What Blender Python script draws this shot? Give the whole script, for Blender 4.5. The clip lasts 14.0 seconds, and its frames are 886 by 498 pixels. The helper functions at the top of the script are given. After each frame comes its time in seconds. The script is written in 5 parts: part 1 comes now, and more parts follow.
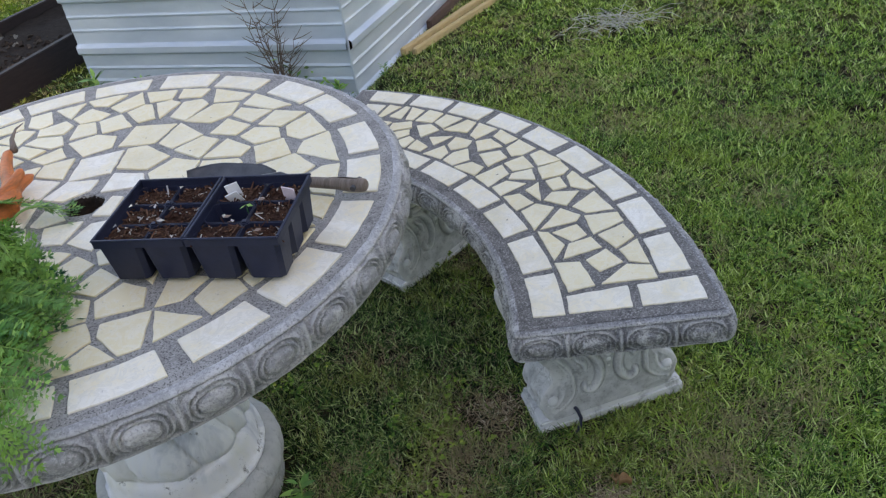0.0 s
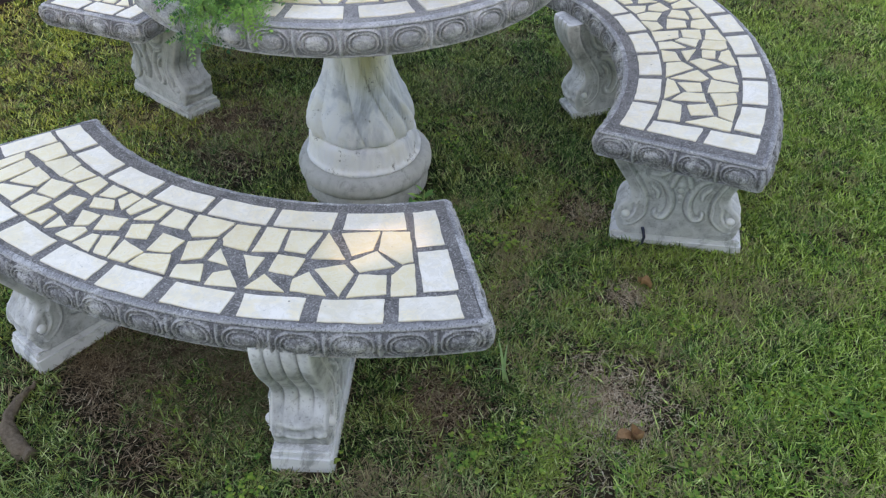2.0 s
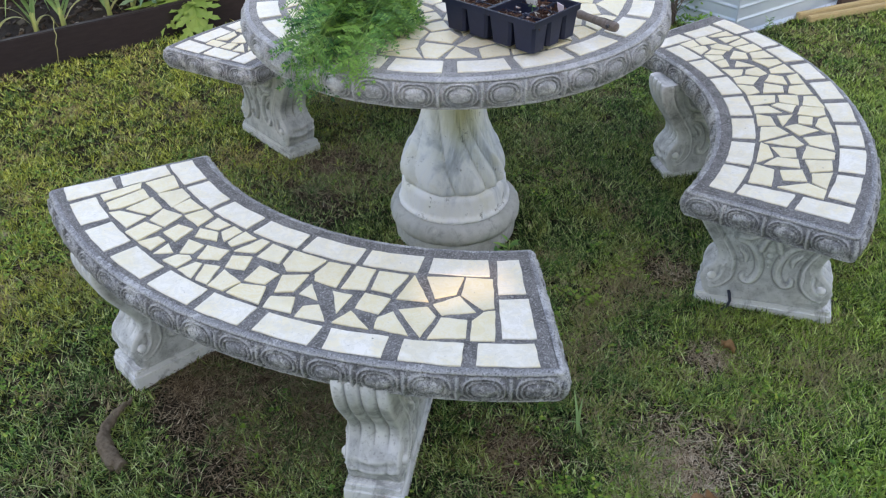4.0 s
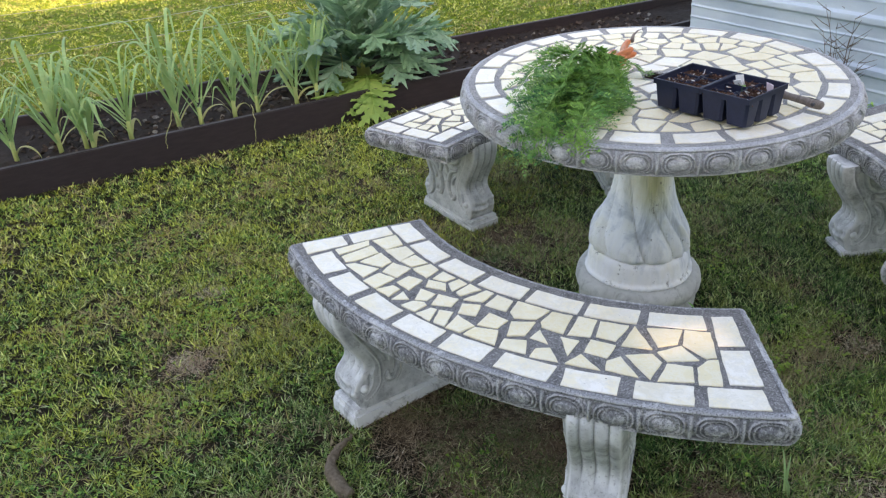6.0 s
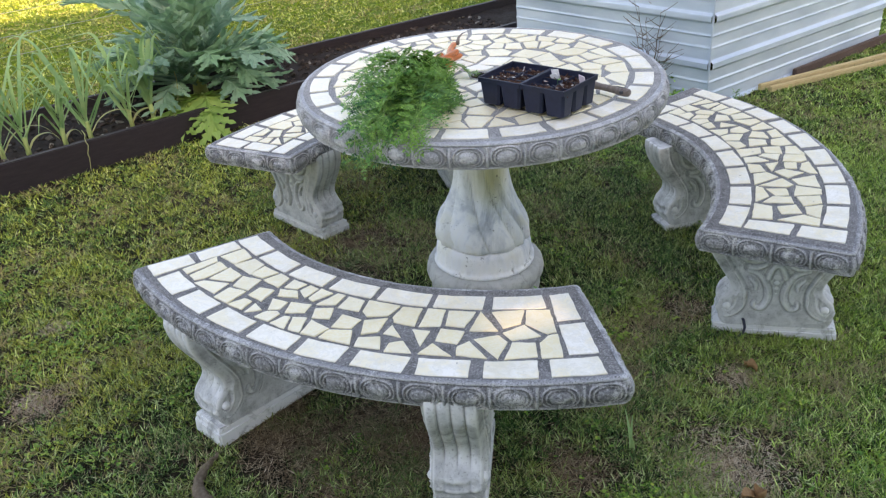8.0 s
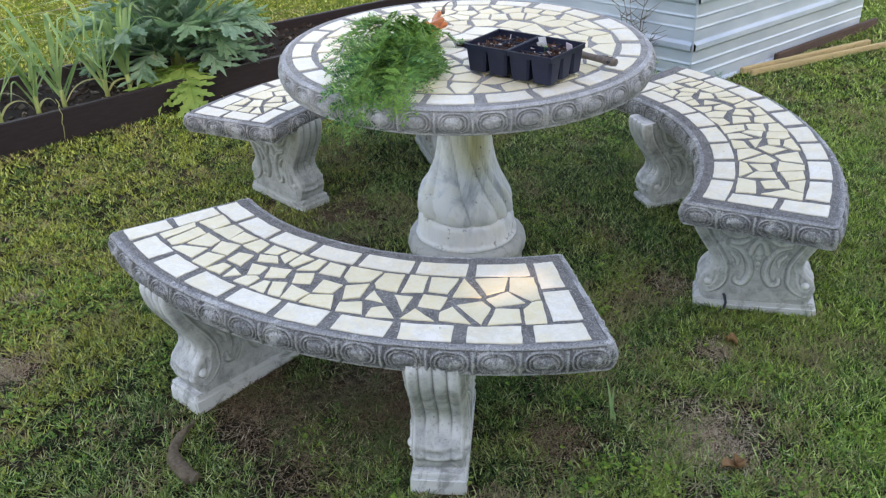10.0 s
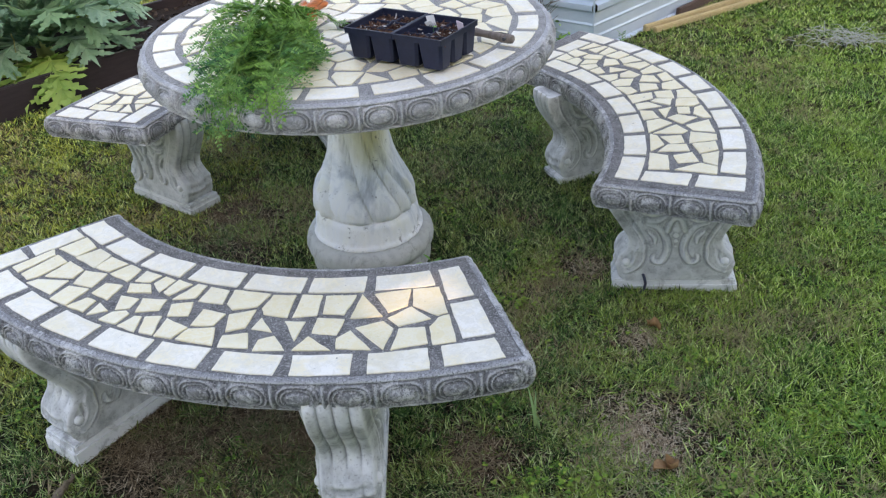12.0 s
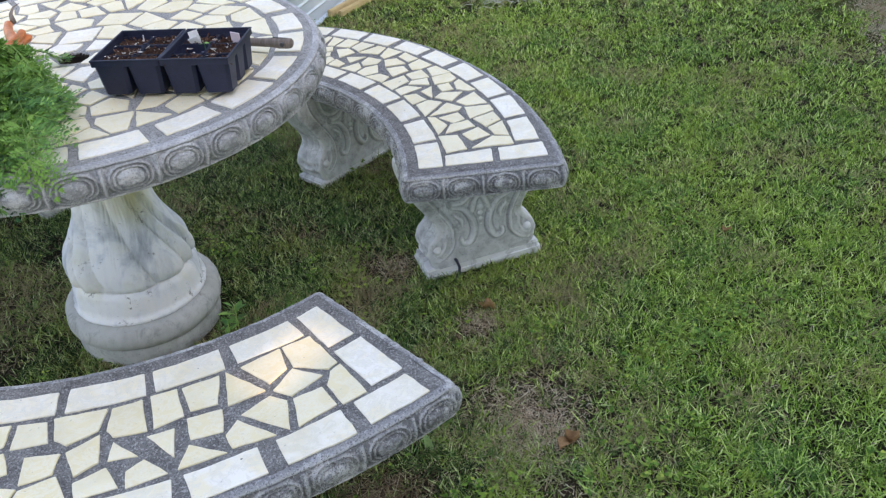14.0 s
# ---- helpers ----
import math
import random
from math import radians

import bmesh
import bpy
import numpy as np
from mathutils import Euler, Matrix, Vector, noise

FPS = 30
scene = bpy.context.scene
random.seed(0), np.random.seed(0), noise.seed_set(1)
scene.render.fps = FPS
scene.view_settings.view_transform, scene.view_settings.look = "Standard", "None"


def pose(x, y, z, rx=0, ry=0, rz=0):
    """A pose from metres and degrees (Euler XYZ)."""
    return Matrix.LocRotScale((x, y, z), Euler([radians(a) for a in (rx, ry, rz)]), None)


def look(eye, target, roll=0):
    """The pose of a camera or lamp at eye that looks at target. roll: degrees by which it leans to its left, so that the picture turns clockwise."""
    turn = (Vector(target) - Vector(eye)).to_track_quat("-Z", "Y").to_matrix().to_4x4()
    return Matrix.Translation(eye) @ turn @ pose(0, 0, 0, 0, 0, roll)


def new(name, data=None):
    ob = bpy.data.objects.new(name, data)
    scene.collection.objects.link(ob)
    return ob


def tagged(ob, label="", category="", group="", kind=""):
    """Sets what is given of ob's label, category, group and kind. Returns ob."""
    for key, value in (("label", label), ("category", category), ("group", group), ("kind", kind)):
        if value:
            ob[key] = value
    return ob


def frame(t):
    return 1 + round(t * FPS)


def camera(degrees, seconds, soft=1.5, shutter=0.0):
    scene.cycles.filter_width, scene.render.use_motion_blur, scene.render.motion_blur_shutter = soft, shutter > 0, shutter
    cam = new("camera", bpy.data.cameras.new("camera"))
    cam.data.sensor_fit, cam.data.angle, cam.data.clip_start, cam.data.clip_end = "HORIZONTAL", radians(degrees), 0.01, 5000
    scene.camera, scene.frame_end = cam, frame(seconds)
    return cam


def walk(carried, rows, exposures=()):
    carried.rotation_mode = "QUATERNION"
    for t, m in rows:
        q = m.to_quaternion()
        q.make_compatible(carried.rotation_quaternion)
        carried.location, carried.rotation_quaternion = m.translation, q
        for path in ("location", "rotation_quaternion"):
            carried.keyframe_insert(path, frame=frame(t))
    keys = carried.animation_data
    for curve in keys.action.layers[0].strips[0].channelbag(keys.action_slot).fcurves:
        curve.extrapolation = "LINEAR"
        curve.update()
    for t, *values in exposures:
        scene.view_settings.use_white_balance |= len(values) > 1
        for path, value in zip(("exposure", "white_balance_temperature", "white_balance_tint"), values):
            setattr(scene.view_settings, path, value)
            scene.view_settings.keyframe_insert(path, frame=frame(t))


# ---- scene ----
# ---- camera ----
cam = camera(57.8, 14.0, soft=1.25)
ROWS = [
    (0.0, 0.489, -1.230, 1.390, 54.07, 7.15, -9.78),
    (0.5, 0.509, -1.437, 1.395, 54.34, 4.41, 0.44),
    (1.0, 0.702, -1.704, 1.395, 55.81, 0.56, 14.05),
    (1.5, 0.880, -1.815, 1.404, 53.89, 0.67, 18.25),
    (2.0, 0.898, -1.834, 1.402, 50.34, 0.96, 19.37),
    (2.5, 0.918, -1.868, 1.439, 52.97, 1.61, 22.36),
    (3.0, 0.919, -1.857, 1.421, 53.30, 1.92, 24.88),
    (5.5, 0.861, -2.010, 1.451, 58.00, 1.32, 29.35),
    (6.0, 0.780, -2.164, 1.456, 61.04, 4.06, 33.65),
    (6.5, 0.777, -2.198, 1.428, 61.25, 3.77, 32.91),
    (7.0, 0.800, -2.183, 1.439, 60.53, 3.12, 25.86),
    (7.5, 0.832, -2.192, 1.453, 60.36, 4.09, 23.15),
    (8.0, 0.845, -2.198, 1.465, 60.84, 4.20, 22.43),
    (10.5, 0.814, -2.210, 1.402, 59.84, 2.42, 21.35),
    (11.0, 0.790, -2.208, 1.410, 59.84, 2.22, 21.44),
    (11.5, 0.826, -2.175, 1.399, 58.20, 2.26, 19.65),
    (12.0, 0.815, -1.991, 1.395, 56.94, 3.69, 14.36),
    (12.5, 0.737, -1.858, 1.386, 56.65, 4.84, 9.53),
    (13.0, 0.535, -1.822, 1.378, 55.62, 2.91, -9.80),
    (13.5, 0.484, -1.829, 1.391, 54.96, 4.03, -15.16),
    (14.0, 0.446, -1.819, 1.372, 54.55, 3.31, -13.22),
]
EXPOSURES = [(0.0, 1.87, 8100, 20), (0.5, 2.04, 8100, 20), (1.0, 2.14, 8100, 20), (2.0, 2.22, 8100, 20), (5.5, 2.28, 8100, 20), (11.5, 2.28, 8100, 20), (14.0, 2.33, 8100, 20)]
walk(cam, [(t, pose(x, y, z, rx, ry, rz)) for t, x, y, z, rx, ry, rz in ROWS], EXPOSURES)

# ---- world and sun ----
SUN_EL, SUN_AZ = radians(23), math.atan2(-0.755, 0.656)
world = bpy.data.worlds.new("sky")
scene.world = world
world.use_nodes = True
wn = world.node_tree.nodes
sky = wn.new("ShaderNodeTexSky")
sky.sky_type = "NISHITA"
sky.sun_disc = False
sky.sun_elevation = SUN_EL
sky.sun_rotation = math.pi / 2 - SUN_AZ
sky.dust_density = 2.0
world.node_tree.links.new(sky.outputs[0], wn["Background"].inputs[0])
wn["Background"].inputs[1].default_value = 0.15
sun = new("sun", bpy.data.lights.new("sun", "SUN"))
sun.data.energy, sun.data.angle, sun.data.color = 3.5, radians(0.6), (1.0, 0.80, 0.64)
sun.matrix_world = look((0, 0, 0), (-math.cos(SUN_AZ) * math.cos(SUN_EL), -math.sin(SUN_AZ) * math.cos(SUN_EL), -math.sin(SUN_EL)))


# ---- node materials ----
class Mat:
    """A small builder of node materials on the Principled shader."""

    def __init__(self, name, rough=0.7, metal=0.0, spec=0.4):
        self.m = bpy.data.materials.new(name)
        self.m.use_nodes = True
        self.t = self.m.node_tree
        self.b = self.t.nodes["Principled BSDF"]
        self.b.inputs["Roughness"].default_value = rough
        self.b.inputs["Metallic"].default_value = metal
        self.b.inputs["Specular IOR Level"].default_value = spec
        self.co = self.node("ShaderNodeTexCoord").outputs["Object"]

    def node(self, kind, **props):
        n = self.t.nodes.new(kind)
        for k, v in props.items():
            setattr(n, k, v)
        return n

    def link(self, a, b):
        self.t.links.new(a, b)

    def world_co(self):
        return self.node("ShaderNodeNewGeometry").outputs["Position"]

    def noise(self, scale, detail=4.0, rough=0.55, co=None, stretch=None, dist=0.0):
        n = self.node("ShaderNodeTexNoise")
        n.inputs["Scale"].default_value = scale
        n.inputs["Detail"].default_value = detail
        n.inputs["Roughness"].default_value = rough
        n.inputs["Distortion"].default_value = dist
        src = co or self.co
        if stretch:
            mp = self.node("ShaderNodeMapping")
            mp.inputs["Scale"].default_value = stretch
            self.link(src, mp.inputs["Vector"])
            src = mp.outputs[0]
        self.link(src, n.inputs["Vector"])
        return n.outputs[0]

    def ramp(self, fac, stops):
        r = self.node("ShaderNodeValToRGB")
        e = r.color_ramp.elements
        while len(e) < len(stops):
            e.new(0.5)
        for el, (pos, col) in zip(e, stops):
            el.position = pos
            el.color = (*col, 1) if len(col) == 3 else (col[0], col[0], col[0], 1)
        self.link(fac, r.inputs[0])
        return r.outputs[0]

    def mix(self, fac, a, b, mode="MIX"):
        n = self.node("ShaderNodeMix", data_type="RGBA", blend_type=mode)
        for sock, v in ((n.inputs[0], fac), (n.inputs[6], a), (n.inputs[7], b)):
            if isinstance(v, (int, float)):
                sock.default_value = v
            elif isinstance(v, tuple):
                sock.default_value = (*v, 1)
            else:
                self.link(v, sock)
        return n.outputs[2]

    def rand(self):
        return self.node("ShaderNodeObjectInfo").outputs["Random"]

    def island(self):
        return self.node("ShaderNodeNewGeometry").outputs["Random Per Island"]

    def point(self):
        return self.node("ShaderNodeNewGeometry").outputs["Pointiness"]

    def color(self, c):
        if isinstance(c, tuple):
            self.b.inputs["Base Color"].default_value = (*c, 1)
        else:
            self.link(c, self.b.inputs["Base Color"])
        return self

    def rough(self, fac, lo, hi):
        self.link(self.ramp(fac, [(0.3, (lo,)), (0.7, (hi,))]), self.b.inputs["Roughness"])
        return self

    def thin(self, c, share):
        """Lets part of the light through a leaf."""
        tr = self.node("ShaderNodeBsdfTranslucent")
        mx = self.node("ShaderNodeMixShader")
        mx.inputs[0].default_value = share
        if isinstance(c, tuple):
            tr.inputs[0].default_value = (*c, 1)
        else:
            self.link(c, tr.inputs[0])
        self.link(self.b.outputs[0], mx.inputs[1])
        self.link(tr.outputs[0], mx.inputs[2])
        self.link(mx.outputs[0], self.t.nodes["Material Output"].inputs[0])
        return self

    def bump(self, height, strength=0.4, dist=0.004):
        n = self.node("ShaderNodeBump")
        n.inputs["Strength"].default_value = strength
        n.inputs["Distance"].default_value = dist
        self.link(height, n.inputs["Height"])
        self.link(n.outputs[0], self.b.inputs["Normal"])
        return self


def make_rim_concrete(name, dark, speckle):
    """Old cast concrete: dark weathering, edges worn pale, a pale crust in ragged patches, sand grains."""
    k = Mat(name, rough=0.88, spec=0.22)
    fine, mid, big, grit = k.noise(300, 3, 0.7), k.noise(30, 6, 0.78), k.noise(5, 4, 0.65), k.noise(170, 4, 0.8)
    crust = k.noise(13, 8, 0.82, dist=0.4)
    base = k.ramp(mid, [(0.30, (0.040, 0.041, 0.046)), (0.50, (0.105, 0.107, 0.116)), (0.70, (0.27, 0.272, 0.282))])
    base = k.mix(k.ramp(big, [(0.42, (0.0,)), (0.66, (0.45,))]), base, (0.30, 0.30, 0.30))
    base = k.mix(k.ramp(k.point(), [(0.503, (0.0,)), (0.56, (0.75,))]), base, (0.52, 0.52, 0.52))
    base = k.mix(k.ramp(crust, [(0.51, (0.0,)), (0.57, (speckle,))]), base, (0.64, 0.64, 0.635))
    base = k.mix(k.ramp(grit, [(0.53, (0.0,)), (0.60, (0.7,))]), base, (0.52, 0.52, 0.53))
    base = k.mix(k.ramp(fine, [(0.36, (0.85,)), (0.46, (0.0,))]), base, (0.030, 0.030, 0.033))
    base = k.mix(abs(dark), base, (0.06, 0.06, 0.064) if dark > 0 else (0.51, 0.51, 0.515))
    k.color(base)
    k.bump(k.mix(0.5, grit, crust), 1.0, 0.005)
    return k.m


def make_grout(name, lo, hi):
    k = Mat(name, rough=0.9, spec=0.2)
    fine, mid, grain = k.noise(230, 3, 0.7), k.noise(22, 6, 0.78), k.noise(420, 2, 0.6)
    base = k.ramp(mid, [(0.32, lo), (0.68, hi)])
    base = k.mix(k.ramp(fine, [(0.52, (0.0,)), (0.62, (0.65,))]), base, (0.46, 0.45, 0.43))
    base = k.mix(k.ramp(grain, [(0.36, (0.85,)), (0.46, (0.0,))]), base, (0.045, 0.043, 0.043))
    k.color(base)
    k.bump(k.mix(0.5, fine, mid), 0.9, 0.003)
    return k.m


def make_tile(name, a, b, c, d):
    k = Mat(name, rough=0.42, spec=0.4)
    w = k.world_co()
    slip = k.node("ShaderNodeVectorMath", operation="ADD")
    k.link(w, slip.inputs[0])
    k.link(k.rand(), slip.inputs[1])
    w = slip.outputs[0]
    vein, cloud, dirt, stain = k.noise(34, 6, 0.7, co=w, dist=1.2), k.noise(15, 5, 0.65, co=w, dist=0.8), k.noise(150, 4, 0.7, co=w), k.noise(7, 5, 0.7, co=w)
    speck = k.noise(60, 2, 0.5, co=w)
    base = k.mix(k.rand(), a, b)
    base = k.mix(k.ramp(cloud, [(0.42, (0.0,)), (0.60, (1.0,))]), base, c)
    base = k.mix(k.ramp(vein, [(0.46, (0.0,)), (0.53, (0.8,)), (0.60, (0.0,))]), base, d)
    base = k.mix(k.ramp(stain, [(0.48, (0.0,)), (0.68, (0.40,))]), base, (0.62, 0.55, 0.38))
    base = k.mix(k.ramp(dirt, [(0.63, (0.0,)), (0.74, (0.55,))]), base, (0.26, 0.24, 0.20))
    base = k.mix(k.ramp(speck, [(0.765, (0.0,)), (0.785, (0.85,))]), base, (0.12, 0.105, 0.085))
    k.color(base)
    k.rough(vein, 0.34, 0.6)
    k.bump(k.mix(0.5, vein, dirt), 0.16, 0.002)
    return k.m


def make_leg_concrete(name, crease_dark, moss_shade=0.0):
    k = Mat(name, rough=0.85, spec=0.25)
    mid, fine, big = k.noise(16, 5, 0.65), k.noise(150, 3), k.noise(4.5, 3)
    base = k.ramp(mid, [(0.3, (0.33, 0.337, 0.345)), (0.5, (0.57, 0.58, 0.59)), (0.72, (0.76, 0.767, 0.775))])
    base = k.mix(k.ramp(big, [(0.45, (0.0,)), (0.7, (0.55,))]), base, (0.42, 0.43, 0.39))
    base = k.mix(k.ramp(fine, [(0.58, (0.0,)), (0.7, (0.5,))]), base, (0.13, 0.13, 0.13))
    # creases coloured darker by pointiness, dirt and the relief's shade together
    base = k.mix(k.ramp(k.point(), [(0.42, (crease_dark,)), (0.494, (0.0,))]), base, (0.085, 0.087, 0.085))
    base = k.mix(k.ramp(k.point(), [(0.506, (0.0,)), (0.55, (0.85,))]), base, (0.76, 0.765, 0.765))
    dirt = k.noise(11, 6, 0.75, dist=0.8)
    base = k.mix(k.ramp(dirt, [(0.53, (0.0,)), (0.66, (0.6,))]), base, (0.15, 0.155, 0.15))
    # green-grey tint: algae on the foot, moss and shade on the bed-side legs
    base = k.mix(moss_shade, base, (0.20, 0.215, 0.17))
    k.color(base)
    k.bump(k.mix(0.5, fine, mid), 0.4, 0.003)
    return k.m


def make_pedestal_stone():
    k = Mat("white_weathered_pedestal_concrete", rough=0.7, spec=0.3)
    streak = k.noise(7.5, 5, 0.62, stretch=(1, 1, 0.3), dist=0.9)
    fine, spots, lich, crack = k.noise(140, 3), k.noise(22, 6, 0.8), k.noise(6, 3, 0.6), k.noise(55, 6, 0.8, dist=1.5)
    blotch = k.noise(16, 5, 0.7)
    base = k.ramp(streak, [(0.32, (0.40, 0.43, 0.48)), (0.42, (0.62, 0.65, 0.70)), (0.50, (0.82, 0.835, 0.86)), (0.68, (0.87, 0.865, 0.82))])
    base = k.mix(k.ramp(lich, [(0.52, (0.0,)), (0.68, (0.5,))]), base, (0.64, 0.61, 0.40))
    base = k.mix(k.ramp(blotch, [(0.54, (0.0,)), (0.70, (0.4,))]), base, (0.60, 0.60, 0.52))
    base = k.mix(k.ramp(crack, [(0.64, (0.0,)), (0.69, (0.7,))]), base, (0.14, 0.14, 0.12))
    # yellow lichen on one side of the neck
    far = k.node("ShaderNodeVectorMath", operation="DISTANCE")
    k.link(k.world_co(), far.inputs[0])
    far.inputs[1].default_value = (0.055, -0.071, 0.45)
    rag = k.node("ShaderNodeMath", operation="MULTIPLY_ADD")
    k.link(streak, rag.inputs[0])
    rag.inputs[1].default_value = 0.16
    k.link(far.outputs["Value"], rag.inputs[2])
    base = k.mix(k.ramp(rag.outputs[0], [(0.10, (0.75,)), (0.19, (0.0,))]), base, (0.62, 0.56, 0.22))
    # concave folds and grooves tinted darker, yellowish brown, by pointiness
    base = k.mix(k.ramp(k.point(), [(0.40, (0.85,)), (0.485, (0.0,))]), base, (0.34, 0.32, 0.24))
    base = k.mix(k.ramp(spots, [(0.60, (0.0,)), (0.66, (0.8,))]), base, (0.12, 0.12, 0.11))
    k.color(base)
    k.bump(k.mix(0.5, fine, streak), 0.25, 0.003)
    return k.m


# bare, worn places in the lawn: x, y, radius
WORN = ((-0.16, -0.78, 0.20), (0.06, -0.76, 0.17), (-0.30, -0.86, 0.14), (-0.58, 0.10, 0.24), (0.48, -0.76, 0.12), (0.10, -0.90, 0.16), (-0.08, -0.93, 0.14), (0.82, -0.66, 0.14), (-1.07, -0.99, 0.07), (-1.33, -0.66, 0.05), (0.84, -0.27, 0.06), (0.66, 0.04, 0.05),
        (3.23, 1.28, 0.14), (3.36, 1.51, 0.14), (3.10, 1.06, 0.14), (2.98, 0.83, 0.13), (3.49, 1.74, 0.14))


def make_ground():
    k = Mat("lawn_soil_and_thatch", rough=0.95, spec=0.03)
    w = k.world_co()
    big, mid, fine = k.noise(1.3, 4, 0.6, co=w), k.noise(9, 5, 0.65, co=w), k.noise(110, 5, 0.75, co=w)
    base = k.ramp(mid, [(0.3, (0.009, 0.009, 0.005)), (0.5, (0.022, 0.019, 0.011)), (0.7, (0.060, 0.046, 0.028))])
    base = k.mix(k.ramp(big, [(0.48, (0.0,)), (0.62, (0.75,))]), base, (0.070, 0.048, 0.034))
    away = k.node("ShaderNodeVectorMath", operation="DISTANCE")
    k.link(w, away.inputs[0])
    away.inputs[1].default_value = (0.2, -0.4, 0)
    scaled = k.node("ShaderNodeMath", operation="MULTIPLY")
    k.link(away.outputs["Value"], scaled.inputs[0])
    scaled.inputs[1].default_value = 0.05
    turf = k.ramp(fine, [(0.35, (0.090, 0.140, 0.016)), (0.5, (0.130, 0.195, 0.024)), (0.65, (0.175, 0.25, 0.036))])
    base = k.mix(k.ramp(scaled.outputs[0], [(0.14, (0.0,)), (0.22, (0.9,))]), base, turf)
    for x, y, rad in WORN:
        far = k.node("ShaderNodeVectorMath", operation="DISTANCE")
        k.link(w, far.inputs[0])
        far.inputs[1].default_value = (x, y, 0)
        bare = k.node("ShaderNodeMath", operation="MULTIPLY_ADD")
        k.link(mid, bare.inputs[0])
        bare.inputs[1].default_value = 2.6 * rad
        k.link(far.outputs["Value"], bare.inputs[2])
        edge = k.node("ShaderNodeMath", operation="DIVIDE")
        k.link(bare.outputs[0], edge.inputs[0])
        edge.inputs[1].default_value = rad * 2
        base = k.mix(k.ramp(edge.outputs[0], [(0.72, (0.8,)), (1.15, (0.0,))]), base, (0.080, 0.050, 0.032))
    base = k.mix(k.ramp(fine, [(0.54, (0.0,)), (0.66, (0.5,))]), base, (0.19, 0.145, 0.095))
    base = k.mix(k.ramp(fine, [(0.36, (0.8,)), (0.46, (0.0,))]), base, (0.010, 0.008, 0.006))
    k.color(base)
    k.bump(fine, 0.8, 0.02)
    return k.m


def make_grass(name, stops, patch, dry, share=0.25, sheen=0.06, gap=0.66):
    k = Mat(name, rough=0.42, spec=sheen)
    w = k.world_co()
    big, mid, clump = k.noise(2.6, 6, 0.7, co=w), k.noise(3.1, 5, 0.7, co=w, dist=0.6), k.noise(34, 3, 0.6, co=w)
    cool = k.noise(4.3, 4, 0.65, co=w)
    base = k.ramp(k.island(), stops)

    def scattered(field, times, spread):
        """The field, shifted blade by blade, so that two kinds of blade mingle where they meet."""
        a, b, c = (k.node("ShaderNodeMath", operation=o) for o in ("MULTIPLY", "FRACT", "MULTIPLY_ADD"))
        k.link(k.island(), a.inputs[0])
        a.inputs[1].default_value = times
        k.link(a.outputs[0], b.inputs[0])
        k.link(b.outputs[0], c.inputs[0])
        c.inputs[1].default_value = spread
        k.link(field, c.inputs[2])
        return c.outputs[0]

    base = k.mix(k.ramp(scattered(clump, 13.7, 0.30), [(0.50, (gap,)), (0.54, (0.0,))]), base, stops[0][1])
    base = k.mix(k.ramp(scattered(cool, 53.1, 0.22), [(0.680, (0.0,)), (0.700, (0.4,))]), base, (0.10, 0.26, 0.065))
    base = k.mix(k.ramp(scattered(mid, 29.3, 0.22), [(0.655, (0.0,)), (0.675, (0.42,))]), base, patch)
    base = k.mix(k.ramp(scattered(big, 41.9, 0.22), [(0.700, (0.0,)), (0.720, (0.75,))]), base, dry)
    k.color(base)
    k.thin(base, share)
    return k.m


def make_plain(name, a, b, scale=30, rough=0.7, bump=0.3, spec=0.3, metal=0.0, stretch=None):
    k = Mat(name, rough=rough, spec=spec, metal=metal)
    n = k.noise(scale, 5, 0.65, stretch=stretch)
    f = k.noise(scale * 6, 3, 0.6, stretch=stretch)
    k.color(k.mix(k.ramp(f, [(0.35, (0.0,)), (0.7, (0.5,))]), k.ramp(n, [(0.3, a), (0.7, b)]), b))
    k.bump(f, bump, 0.003)
    return k.m


def make_leaf(name, stops, dry=None, rough=0.5, vary=None):
    k = Mat(name, rough=rough, spec=0.3)
    w = k.world_co()
    base = k.ramp(k.island(), stops)
    n = k.noise(14, 3, 0.6, co=w)
    base = k.mix(k.ramp(n, [(0.4, (0.0,)), (0.7, (0.5,))]), base, stops[-1][1])
    if vary:
        base = k.mix(k.ramp(k.rand(), [(0.3, (0.0,)), (1.0, (0.6,))]), base, vary)
    if dry:
        base = k.mix(k.ramp(k.island(), [(0.90, (0.0,)), (0.93, (1.0,))]), base, dry)
    k.color(base)
    k.thin(base, 0.3)
    return k.m


def make_sheet_metal():
    k = Mat("pale_painted_corrugated_steel", rough=0.42, spec=0.5, metal=0.15)
    n, f = k.noise(3, 4, 0.6, stretch=(1, 1, 3)), k.noise(60, 4, 0.7)
    base = k.ramp(n, [(0.3, (0.42, 0.515, 0.61)), (0.7, (0.57, 0.66, 0.735))])
    base = k.mix(k.ramp(f, [(0.62, (0.0,)), (0.75, (0.4,))]), base, (0.35, 0.36, 0.35))
    k.color(base)
    k.rough(n, 0.35, 0.55)
    return k.m


RIM, RIM_DARK = make_rim_concrete("weathered_grey_concrete", -0.42, 0.85), make_rim_concrete("darker_weathered_concrete", -0.12, 0.75)
GROUT, GROUT_DARK = make_grout("grey_cement_grout", (0.21, 0.204, 0.195), (0.42, 0.408, 0.385)), make_grout("dark_cement_grout", (0.095, 0.092, 0.090), (0.26, 0.25, 0.24))
CREAM = make_tile("cream_broken_tile", (0.80, 0.69, 0.43), (0.83, 0.755, 0.54), (0.80, 0.70, 0.46), (0.83, 0.77, 0.62))
